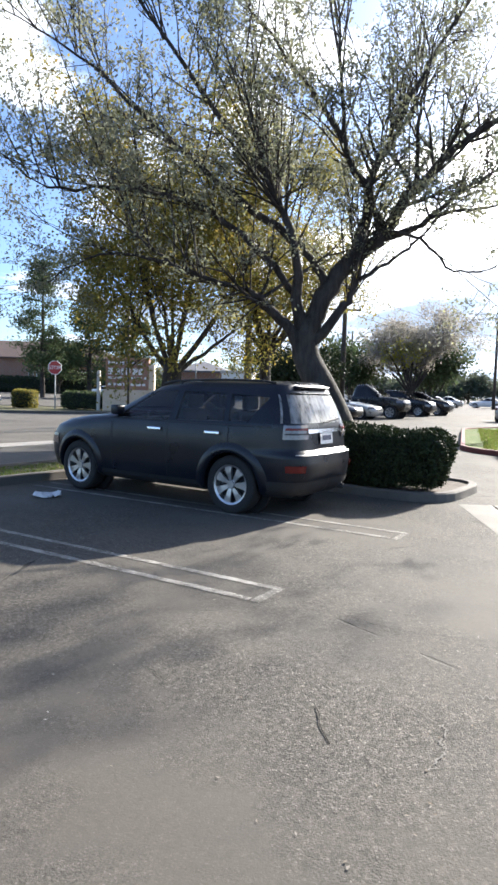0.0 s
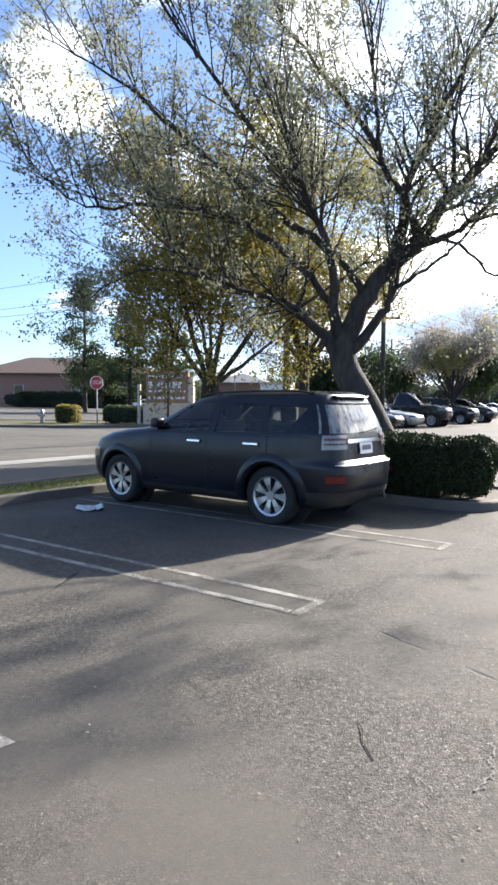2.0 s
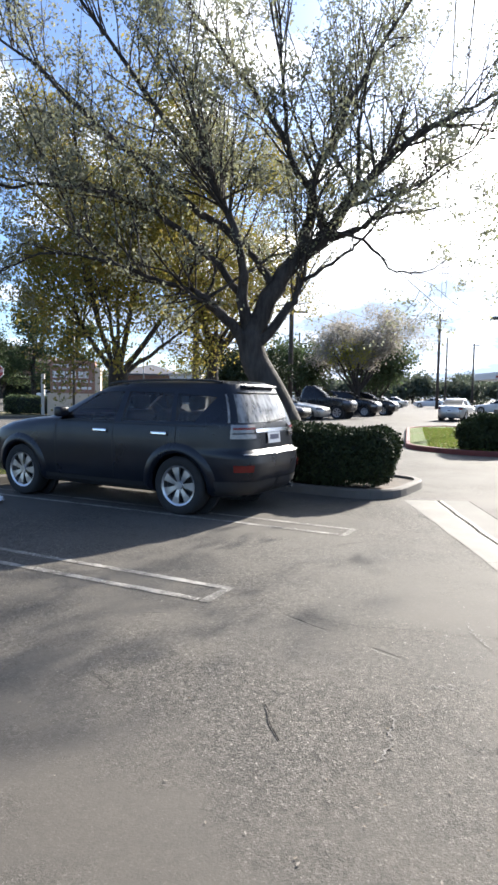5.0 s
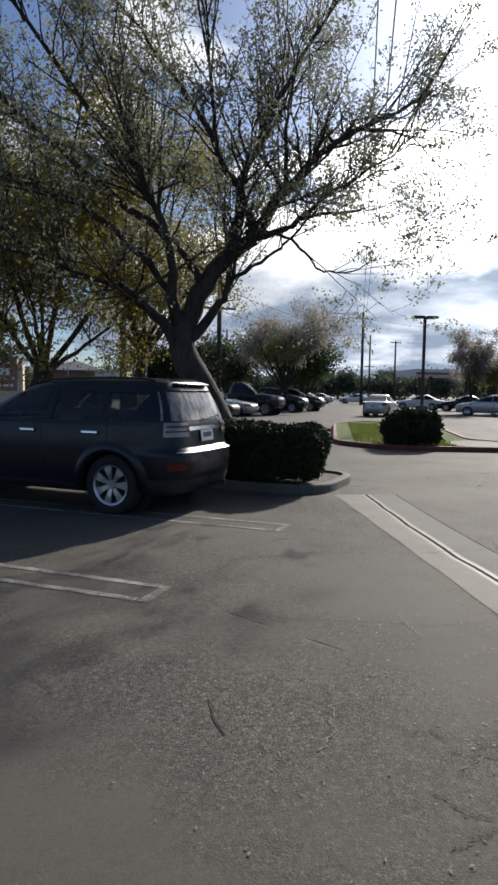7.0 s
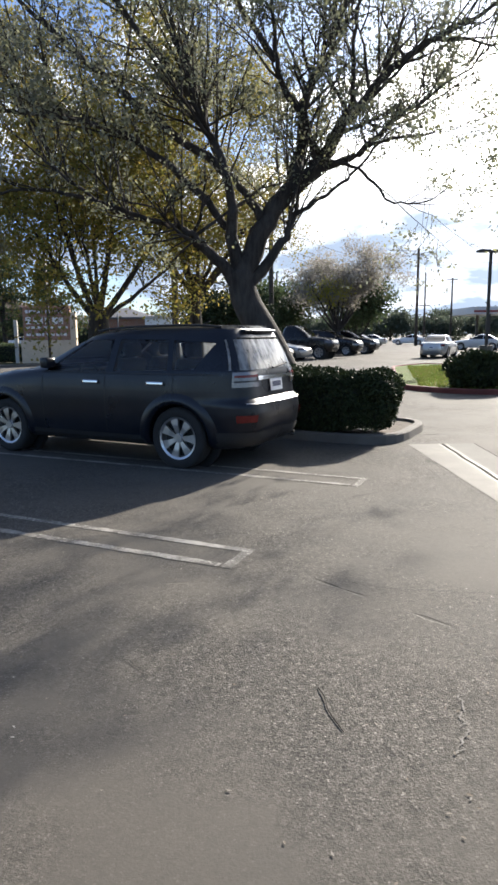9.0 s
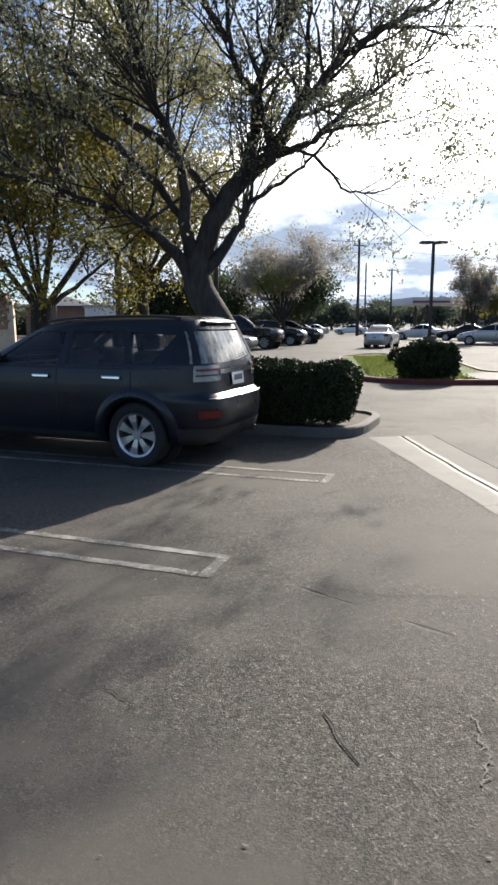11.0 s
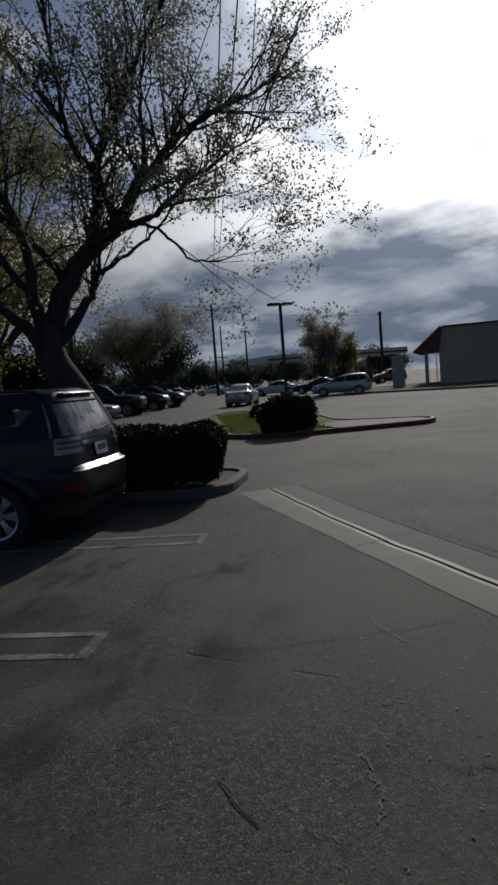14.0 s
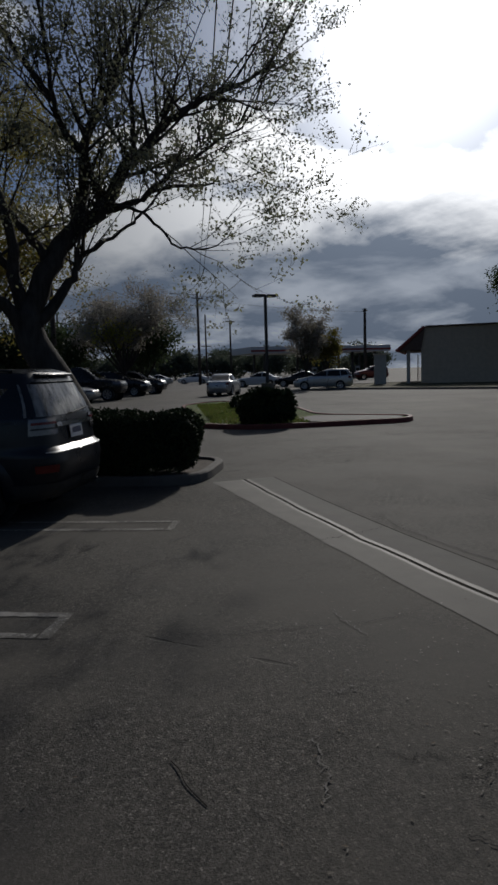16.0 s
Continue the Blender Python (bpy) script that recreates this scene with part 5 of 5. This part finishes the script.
stop = thing("stop_sign", Matrix.Translation((-13.5, 36.2, 0.09)), "red octagonal stop sign on a steel post", "road sign")
bm = bmesh.new()
box(bm, -0.03, 0.03, -0.03, 0.03, -0.05, 2.55)
part("post", bm, GALV, stop)


def octagon(r, y0, y1):
    bm = bmesh.new()
    front = [bm.verts.new((r * math.cos(math.pi * (k + 0.5) / 4), y0, 2.35 + r * math.sin(math.pi * (k + 0.5) / 4))) for k in range(8)]
    back = [bm.verts.new((v.co.x, y1, v.co.z)) for v in front]
    bm.faces.new(front)
    bm.faces.new(back[::-1])
    for k in range(8):
        bm.faces.new((front[k - 1], front[k], back[k], back[k - 1]))
    bmesh.ops.recalc_face_normals(bm, faces=bm.faces)
    return bm


panel = part("panel", octagon(0.42, -0.06, -0.035), WHITE, stop)
part("red_face", octagon(0.385, -0.068, -0.062), SIGN_RED, panel)
txt = bpy.data.curves.new("lettering", "FONT")
txt.body, txt.size, txt.align_x, txt.align_y, txt.extrude = "STOP", 0.30, "CENTER", "CENTER", 0.002
t_ob = new("lettering", txt)
t_ob.matrix_world = pose(0, -0.074, 2.35, 90, 0, 0)
bpy.context.view_layer.update()
me = bpy.data.meshes.new_from_object(t_ob.evaluated_get(bpy.context.evaluated_depsgraph_get()))
bpy.data.objects.remove(t_ob, do_unlink=True)
me.materials.clear()
me.materials.append(WHITE)
let = new("lettering", me)
let.parent, let.matrix_local = panel, pose(0, -0.074, 2.35, 90, 0, 0)

sign = thing("monument_sign", pose(-9.3, 36.2, 0.05, 0, 0, 4), "brick monument sign with rows of white lettering", "sign")
bm = bmesh.new()
box(bm, -1.35, 1.35, -0.25, 0.25, 0, 1.25, 0.02)
part("plinth", bm, STUCCO, sign)
bm = bmesh.new()
box(bm, -1.2, 1.25, -0.2, 0.2, 1.25, 3.05, 0.02)
face = part("sign_face", bm, BRICK, sign)
rnd = random.Random(4)
for z, h in ((2.75, 0.16), (2.28, 0.36), (1.92, 0.12), (1.55, 0.14)):
    x = -1.05
    while x < 0.98:
        w = rnd.uniform(0.08, 0.3)
        bm = bmesh.new()
        box(bm, x, min(x + w, 1.1), -0.225, -0.19, z - h / 2, z + h / 2)
        part("letter_bar", bm, WHITE, face)
        x += w + rnd.uniform(0.05, 0.16)
bm = bmesh.new()
box(bm, 1.25, 1.55, -0.3, 0.3, 0, 2.7, 0.02)
part("side_pier", bm, STUCCO, sign)

hyd = thing("fire_hydrant", Matrix.Translation((-16.6, 35.6, 0.09)), "dull grey-green fire hydrant on the verge", "hydrant")
bm = bmesh.new()
cyl(bm, (0, 0, 0), (0, 0, 0.62), 0.12, n=14)
part("barrel", bm, GALV, hyd)
bm = bmesh.new()
cyl(bm, (0, 0, 0.62), (0, 0, 0.8), 0.15, 0.05, 14)
part("bonnet", bm, GALV, hyd)
bm = bmesh.new()
cyl(bm, (-0.24, 0, 0.45), (0.24, 0, 0.45), 0.06, n=10)
part("nozzle", bm, GALV, hyd)
post = thing("sign_post", Matrix.Translation((-10.9, 36.0, 0.05)), "pale timber post on the verge", "post")
bm = bmesh.new()
box(bm, -0.09, 0.09, -0.09, 0.09, 0, 2.3, 0.015)
part("shaft", bm, STUCCO_PALE, post)


def cable(name, pts, r, label):
    bm = bmesh.new()
    for a, b in zip(pts, pts[1:]):
        cyl(bm, a, b, r, n=5)
    return tagged(link(name, bm, WIRE), label, "cable", "overhead cables")


def sagged(a, b, sag, n=14):
    a, b = Vector(a), Vector(b)
    return [a.lerp(b, k / n) - Vector((0, 0, sag * 4 * (k / n) * (1 - k / n))) for k in range(n + 1)]


for dz, off in ((0, 0), (0.5, 0.5), (1.8, 0.2)):
    cable("overhead_cable", sagged((-1.85, 28.0, 6.6 + dz), (-60, 62 + off, 9.2 + dz), 0.9), 0.012, "thin black overhead cable strung from a pole")
    cable("overhead_cable", sagged((2.75, 36, 5.9 + dz * 0.7), (24.1, 80, 8.6 + dz * 0.8), 0.8), 0.014, "thin black overhead cable between poles")
for off in (0.0, 0.3):
    cable("overhead_cable", sagged((24.1 + off, 80, 10.7), (-1.0 + off, -4, 7.6), 0.5), 0.016, "black overhead cable that crosses high above the stalls")
cable("overhead_cable", sagged((24.1, 80, 10.9), (45.5, 75, 8.9), 0.4), 0.014, "thin black overhead cable between poles")


# ---- buildings ----
def hip_house(name, m, w, d, wall_h, roof_h, over, wall_mat, roof_mat, label, windows=(), wall="wall", ridge=0.5):
    th = thing(name, m, label, "building")
    bm = bmesh.new()
    box(bm, -w / 2, w / 2, 0, d, 0, wall_h)
    part("wall", bm, wall_mat, th)
    bm = bmesh.new()
    x, y0, y1, z0, z1 = w / 2 + over, -over, d + over, wall_h, wall_h + roof_h
    rx = max(0.1, w / 2 - d * ridge)
    lo = [bm.verts.new(p) for p in ((-x, y0, z0), (x, y0, z0), (x, y1, z0), (-x, y1, z0))]
    hi = [bm.verts.new((-rx, d / 2, z1)), bm.verts.new((rx, d / 2, z1))]
    base = [bm.verts.new((v.co.x, v.co.y, z0 - 0.22)) for v in lo]
    bm.faces.new((lo[0], lo[1], hi[1], hi[0]))
    bm.faces.new((lo[1], lo[2], hi[1]))
    bm.faces.new((lo[2], lo[3], hi[0], hi[1]))
    bm.faces.new((lo[3], lo[0], hi[0]))
    for i in range(4):
        bm.faces.new((base[i - 1], base[i], lo[i], lo[i - 1]))
    bm.faces.new(base[::-1])
    bmesh.ops.recalc_face_normals(bm, faces=bm.faces)
    part("roof", bm, roof_mat, th)
    for wx, wz, ww, wh in windows:
        win = new("window")
        win.parent = th
        bm = bmesh.new()
        box(bm, wx - ww / 2 - 0.08, wx + ww / 2 + 0.08, -0.06, 0.05, wz - wh / 2 - 0.08, wz + wh / 2 + 0.08)
        part("frame", bm, WHITE, win)
        bm = bmesh.new()
        box(bm, wx - ww / 2, wx + ww / 2, -0.075, -0.062, wz - wh / 2, wz + wh / 2)
        part("pane", bm, GLASS_DARK, win)
    return th


hip_house("brick_house", pose(-47.5, 108, 0, 0, 0, 3), 32, 14, 6.0, 3.2, 0.9, BRICK, ROOF_TILE, "low brick building with a brown hipped roof across the street", [(2, 2.9, 0.7, 1.9), (3.4, 2.9, 0.7, 1.9), (-8, 2.9, 1.6, 1.9), (10, 2.9, 1.6, 1.9)])
hip_house("brick_annex", pose(-26, 106, 0, 0, 0, 0), 18, 10, 3.6, 1.3, 0.7, BRICK, ROOF_GREY, "brick annex with a low grey roof", [(-3, 2.2, 2.4, 1.2), (3, 2.2, 2.4, 1.2)])
hip_house("brick_shop", pose(-13.2, 86, 0, 0, 0, -4), 8, 9, 3.9, 1.4, 0.5, BRICK, ROOF_GREY, "small brick shop with a grey roof", [(-2, 1.8, 1.4, 1.4)])
white_shop = thing("white_shop", pose(-7.6, 84, 0), "plain white flat-roofed shop front", "building")
bm = bmesh.new()
box(bm, -2.0, 2.0, 0, 7, 0, 3.6)
part("wall", bm, WHITE, white_shop)
bm = bmesh.new()
box(bm, -2.15, 2.15, -0.15, 7.1, 3.6, 3.95)
part("parapet", bm, STUCCO_PALE, white_shop)
bm = bmesh.new()
box(bm, -1.3, 1.3, -0.05, 0.05, 0.2, 2.4)
part("shop_window", bm, GLASS_DARK, white_shop)
# shop with a mansard roof to the right
mans = thing("mansard_shop", pose(33.0, 46.5, 0, 0, 0, -38), "tan stucco shop with a sloping mansard eave trimmed in red", "building")
bm = bmesh.new()
box(bm, 0.3, 24, 0, 12, 0, 4.75)
part("wall", bm, STUCCO, mans)
bm = bmesh.new()
loft(bm, [(-1.6, -0.25, 2.9), (0.3, -0.25, 2.9), (0.62, -0.25, 4.78)], [(-1.6, 12.5, 2.9), (0.3, 12.5, 2.9), (0.62, 12.5, 4.78)])
box(bm, 0.62, 24.2, -0.2, 12.2, 4.752, 4.88)
bmesh.ops.recalc_face_normals(bm, faces=bm.faces)
part("roof", bm, ROOF_TILE, mans)
bm = bmesh.new()
v = [Vector(p) for p in ((-1.66, -0.28, 2.86), (0.56, -0.28, 4.80))]
cyl(bm, v[0], v[1], 0.14, n=6)
cyl(bm, (-1.66, 13, 2.9), (-1.66, -0.5, 2.9), 0.14, n=6)
part("red_trim", bm, STRIPE_RED, mans)
bm = bmesh.new()
box(bm, -0.9, -0.6, 0.2, 0.5, 0, 2.95)
part("eave_post", bm, STUCCO_PALE, mans)
bm = bmesh.new()
box(bm, -0.06, 0.0, 2.0, 6.5, 0.3, 2.5)
part("shop_window", bm, GLASS_DARK, mans)

# fuel station canopy
can = thing("fuel_canopy", pose(35.3, 91, 0, 0, 0, -3), "flat white fuel station canopy on slim columns", "canopy")
bm = bmesh.new()
box(bm, 0, 23.5, -1, 9, 4.15, 5.15, 0.04)
part("roof_slab", bm, CANOPY_WHITE, can)
bm = bmesh.new()
box(bm, -0.02, 23.52, -1.02, -0.995, 4.35, 4.65)
part("fascia_band", bm, STRIPE_RED, can)
for x in (3, 10.5, 18, 22):
    for y in (1.5, 6.5):
        bm = bmesh.new()
        box(bm, x - 0.16, x + 0.16, y - 0.16, y + 0.16, 0, 4.15)
        part("column", bm, POLE_METAL, can)
for x in (10.5, 18):
    pump = thing("fuel_pump", pose(35.3 + x, 92.3 - 0.05 * x, 0), "grey fuel pump under the canopy", "fuel pump", "fuel pumps")
    bm = bmesh.new()
    box(bm, 0.3, 1.1, -0.3, 0.3, 0, 1.9, 0.05)
    part("cabinet", bm, GALV, pump)
    bm = bmesh.new()
    box(bm, 0.42, 0.98, -0.32, -0.3, 1.2, 1.6)
    part("display", bm, GLASS_DARK, pump)
kiosk = thing("price_pylon", pose(30.3, 48.0, 0.05, 0, 0, -30), "squat pale stucco sign pylon on the verge", "sign")
bm = bmesh.new()
box(bm, -0.5, 0.5, -0.3, 0.3, 0, 2.5, 0.03)
part("pier", bm, STUCCO_PALE, kiosk)
bm = bmesh.new()
box(bm, -0.58, 0.58, -0.38, 0.38, 2.5, 2.62, 0.02)
part("cap", bm, STUCCO, kiosk)


# ---- distant trees ----
def far_tree(name, x, y, label, seed, h, reach, trunk_h, r, leaf, size, per, spread, count=8, every=1.6, twig=2.0, level=1):
    return tree(name, x, y, label, seed, (r, [(0, 0, -0.05), (0.03, 0, trunk_h * 0.5), (0, 0, trunk_h)]), auto_limbs(seed, trunk_h, count, reach, h, r * 0.5), twig=twig, kids=(4, 4, 4), leaf=leaf, size=size, per=per, spread=spread, every=every, level=level)


_, anchors, rng = far_tree("grey_tree", 8.9, 50, "wide half-bare greyish tree behind the parked row", 21, 6.6, 3.4, 1.8, 0.28, LEAF_GREY, (0.06, 0.11), 4, 0.3, 11, 1.1, 1.7, 2)
ob = [o for o in bpy.data.objects if o.name.startswith("grey_tree")][0]
yel = [a for a in anchors if (a - Vector((-0.6, -1.8, 4.4))).length < 1.3 or (a - Vector((-2.3, -1.2, 4.4))).length < 1.0]
if yel:
    leaf_cloud("yellow_sprays", yel, LEAF_YELLOW, ob, rng, (0.07, 0.13), 3, 0.2)
far_tree("dark_tree", 5.0, 55, "low dark bushy tree behind the parked row", 22, 4.2, 2.4, 1.0, 0.25, LEAF_GREEN, (0.12, 0.22), 9, 0.45, 9, 1.2)
far_tree("dark_tree", 12.0, 58, "dark bushy tree beside the drive", 23, 4.6, 2.6, 1.0, 0.25, LEAF_GREEN, (0.12, 0.22), 9, 0.45, 9, 1.2)
far_tree("round_tree", 0.2, 34, "low round dark tree behind the trunks", 24, 2.9, 1.7, 0.9, 0.18, LEAF_HEDGE, (0.07, 0.13), 16, 0.3, 8, 0.9, 1.2)
far_tree("slim_tree", 23.8, 49, "slim half-bare tree before the fuel canopy", 25, 6.0, 1.5, 1.4, 0.14, LEAF_GREY, (0.06, 0.12), 3, 0.22, 8, 1.2, 1.0, 2)
far_tree("slim_tree", 26.5, 50.5, "small leafy tree before the fuel canopy", 26, 4.6, 1.4, 1.2, 0.12, LEAF_DENSE, (0.06, 0.12), 3, 0.22, 7, 1.2, 0.9, 2)
far_tree("roadside_tree", 35.6, 35.0, "dark leafy tree before the tan shop", 27, 7.6, 2.6, 1.8, 0.22, LEAF_GREEN, (0.07, 0.14), 6, 0.35, 10, 1.0, 1.6, 2)


def conifer(x, y, h, reach, seed, label):
    rnd, rng = random.Random(seed), np.random.default_rng(seed)
    th = thing("pine_tree", Matrix.Translation((x, y, 0)), label, "tree", "trees")
    wood, anchors = Wood(), []
    wood.tube([Vector((rnd.gauss(0, 0.1), 0, h * k / 6 - 0.05)) for k in range(7)], [0.3 * (1 - 0.8 * k / 6) for k in range(7)], 8)
    for k in range(64):
        t = rnd.uniform(0.16, 1.0)
        a = rnd.uniform(0, 2 * math.pi)
        ln = reach * (1.05 - t) ** 0.6 * rnd.uniform(0.5, 1.1) + 0.4
        p = Vector((0, 0, h * t))
        pts = [p + Vector((math.cos(a), math.sin(a), 0.15)) * ln * q + Vector((0, 0, rnd.gauss(0, 0.1))) for q in (0, 0.4, 0.7, 1.0)]
        wood.tube(pts, [0.07, 0.05, 0.03, 0.01], 4)
        anchors += pts[1:] + [pts[2].lerp(pts[3], 0.5)]
    from_lists("trunk", wood.v, wood.f, BARK, th, True)
    leaf_cloud("crown", anchors, LEAF_GREEN, th, rng, (0.09, 0.2), 44, 0.42)


conifer(-28.0, 70, 14.8, 3.3, 31, "tall thin-crowned pine beside the street")
conifer(-23.0, 71, 11.6, 3.6, 32, "dense dark pine beside the street")
conifer(-18.5, 73, 9.5, 3.4, 33, "short dark pine beside the street")
far_tree("round_tree", -37.5, 100, "round clipped dark tree before the brick building", 34, 6.6, 2.4, 1.0, 0.25, LEAF_GREEN, (0.2, 0.34), 12, 0.5, 8, 1.4)
rnd = random.Random(77)
for k in range(26):
    x = -20 + k * 5.2 + rnd.uniform(-2, 2)
    y = 150 + rnd.uniform(-12, 25)
    far_tree("distant_tree", x, y, "hazy dark tree on the skyline", 100 + k, rnd.uniform(2.3, 3.8), rnd.uniform(3, 5), 0.8, 0.3, LEAF_FAR, (0.28, 0.5), 16, 0.9, 6, 2.6, 3.0)

# ---- small things on the asphalt ----
tw = bmesh.new()
line = smooth_line([Vector(p) for p in ((0.41, 3.41, 0.005), (0.425, 3.33, 0.009), (0.425, 3.24, 0.006), (0.46, 3.10, 0.004))], 4)
for a, b in zip(line, line[1:]):
    cyl(tw, a, b, 0.0026, 0.0022, 6)
tagged(link("twig", tw, BARK), "thin dark crooked twig lying on the asphalt", "twig")
bm = bmesh.new()
bmesh.ops.create_grid(bm, x_segments=7, y_segments=6, size=0.16)
rnd = random.Random(3)
for v in bm.verts:
    v.co += Vector((rnd.gauss(0, 0.02), rnd.gauss(0, 0.02), 0.03 + abs(rnd.gauss(0, 0.03))))
    v.co.z = max(0.006, v.co.z - 0.02)
pl = link("crumpled_paper", bm, PAPER)
pl.matrix_world = pose(-2.98, 8.66, 0, 0, 0, 25)
tagged(pl, "crumpled scrap of white paper on the asphalt", "litter")


def blot(name, x, y, rx, ry, ang, seed, mat, label, category="stain", z=0.003):
    """A flat mark with a ragged outline on the asphalt."""
    rnd = random.Random(seed)
    bm = bmesh.new()
    ph = [rnd.uniform(0, 6.28) for _ in range(6)]
    pts = []
    for k in range(64):
        t = 2 * math.pi * k / 64
        r = 1 + sum(0.13 / (i + 1) ** 0.5 * math.sin((i + 2) * t + ph[i]) for i in range(6)) + rnd.gauss(0, 0.02)
        c, s = rx * r * math.cos(t), ry * r * math.sin(t)
        pts.append(bm.verts.new((x + c * math.cos(ang) - s * math.sin(ang), y + c * math.sin(ang) + s * math.cos(ang), z)))
    f = bm.faces.new(pts)
    bmesh.ops.triangulate(bm, faces=[f])
    return tagged(link(name, bm, mat), label, category, kind="structure")


def make_stain(name, tone):
    """A soaked-in stain that fades out raggedly towards its rim."""
    a = Mat(name, 0.7, spec=0.3)
    a.color(tone)
    g = a.n.new("ShaderNodeTexCoord").outputs["Generated"]
    d = a.n.new("ShaderNodeVectorMath")
    d.operation = "DISTANCE"
    d.inputs[1].default_value = (0.5, 0.5, 0.0)
    a.l.new(g, d.inputs[0])
    rim = a.math("ADD", d.outputs["Value"], a.math("MULTIPLY", a.math("SUBTRACT", a.noise(5.0, 6, 0.7), 0.5), 0.5))
    a.l.new(a.ramp(rim, (0.16, 0.85), (0.46, 0.0)), a.p.inputs["Alpha"])
    return a.m


OIL = make_stain("oil_soaked_asphalt", (0.022, 0.020, 0.018))
DAMP = make_stain("darkened_asphalt", (0.045, 0.041, 0.036))
CRACK = make_plain("crack_shade", (0.022, 0.020, 0.018), 0.95, vary=0.3)
SCUFF = make_plain("pale_scuff", (0.20, 0.185, 0.165), 0.85, vary=0.5, scale=30)
blot("oil_stain", -1.95, 7.85, 0.62, 0.20, 2.55, 1, OIL, "dark dried oil stain on the asphalt")
blot("oil_stain", -0.35, 7.35, 0.26, 0.10, 2.4, 2, OIL, "small dark oil drip stain behind the wheel")
blot("asphalt_patch", 1.62, 2.5, 0.5, 0.36, 0.4, 4, DAMP, "darker worn patch in the asphalt")
blot("oil_stain", -0.95, 3.45, 0.3, 0.16, 0.3, 6, DAMP, "faint dark blotch on the asphalt")


def crack(pts, w, seed, mat=CRACK, name="asphalt_crack", label="fine dark crack across the asphalt"):
    rnd = random.Random(seed)
    line = smooth_line([Vector((x, y, 0.0055)) for x, y in pts], 14)
    bm = bmesh.new()
    last = None
    n = len(line)
    for i, p in enumerate(line):
        d = (line[min(i + 1, n - 1)] - line[max(i - 1, 0)]).normalized()
        o = Vector((-d.y, d.x, 0))
        p = p + o * rnd.gauss(0, w * 1.2)
        ww = w * rnd.uniform(0.35, 1.0) * min(1.0, 4 * i / n + 0.2, 4 * (n - i) / n + 0.2)
        row = [bm.verts.new(p - o * ww / 2), bm.verts.new(p + o * ww / 2)]
        if last:
            bm.faces.new((last[0], row[0], row[1], last[1]))
        last = row
    bmesh.ops.recalc_face_normals(bm, faces=bm.faces)
    for f in bm.faces:
        if f.normal.z < 0:
            f.normal_flip()
    tagged(link(name, bm, mat), label, "crack" if mat is CRACK else "scuff", kind="structure")


crack([(0.35, 4.95), (0.62, 4.72), (0.95, 4.47), (1.4, 4.38), (1.9, 4.27), (2.33, 4.3)], 0.006, 1)
crack([(0.30, 4.93), (0.45, 4.90), (0.62, 4.93)], 0.007, 2)
crack([(3.6, 2.0), (3.5, 3.4), (3.38, 4.6), (3.32, 5.8), (3.45, 6.8)], 0.010, 3)
crack([(2.2, 6.12), (2.5, 6.05), (2.85, 6.1), (3.3, 6.2)], 0.012, 4, CRACK, "swale_joint", "dark joint across the concrete gutter")
crack([(-0.5, 3.75), (-0.38, 3.62), (-0.34, 3.5)], 0.009, 5)
crack([(1.05, 3.41), (0.96, 3.22), (0.92, 3.08), (0.84, 2.88)], 0.010, 7, SCUFF, "scuff_mark", "pale scratched scuff line on the asphalt")
crack([(1.22, 3.62), (1.30, 3.60), (1.38, 3.62)], 0.016, 8, SCUFF, "scuff_mark", "pale scratched scuff line on the asphalt")
crack([(1.75, 4.55), (1.72, 4.3), (1.74, 4.1)], 0.010, 9, SCUFF, "scuff_mark", "pale scratched scuff line on the asphalt")

# fine litter of leaf bits and chips, thicker beside the swale
rng = np.random.default_rng(9)
pts = np.concatenate([np.stack([rng.normal(1.6, 0.45, 420), rng.normal(3.2, 0.9, 420), np.full(420, 0.005)], 1),
                      np.stack([rng.uniform(-2.5, 2.2, 260), rng.uniform(2.0, 8.0, 260), np.full(260, 0.005)], 1)])
scraps = thing("ground_litter", Matrix(), "scattered pale leaf bits and chips on the asphalt", "litter", kind="stuff")
CHIP = make_leaf("dry_leaf_bit", [(0.07, 0.055, 0.04), (0.24, 0.22, 0.19), (0.12, 0.09, 0.06), (0.32, 0.30, 0.27)], 0.1)
verts, faces = [], []
for x, y, z in pts:
    a, s = rng.uniform(0, 6.28), rng.uniform(0.003, 0.009)
    base = len(verts)
    for k, (c, d) in enumerate(((1.6, 0), (0, 0.6), (-1.4, 0.1), (0.1, -0.7))):
        verts.append((x + s * (c * math.cos(a) - d * math.sin(a)), y + s * (c * math.sin(a) + d * math.cos(a)), z + (0.0008 if k % 2 else 0)))
    faces.append((base, base + 1, base + 2, base + 3))
from_lists("bits", verts, faces, CHIP, scraps)

for k in range(9):
    rnd = random.Random(200 + k)
    x, y, t = rnd.uniform(1.35, 1.85), rnd.uniform(2.2, 3.1), rnd.uniform(0, 3.1)
    pts = [(x, y)]
    for q in range(3):
        t += rnd.gauss(0, 0.5)
        x, y = x + 0.09 * math.cos(t), y + 0.09 * math.sin(t)
        pts.append((x, y))
    crack(pts, 0.009, 300 + k)
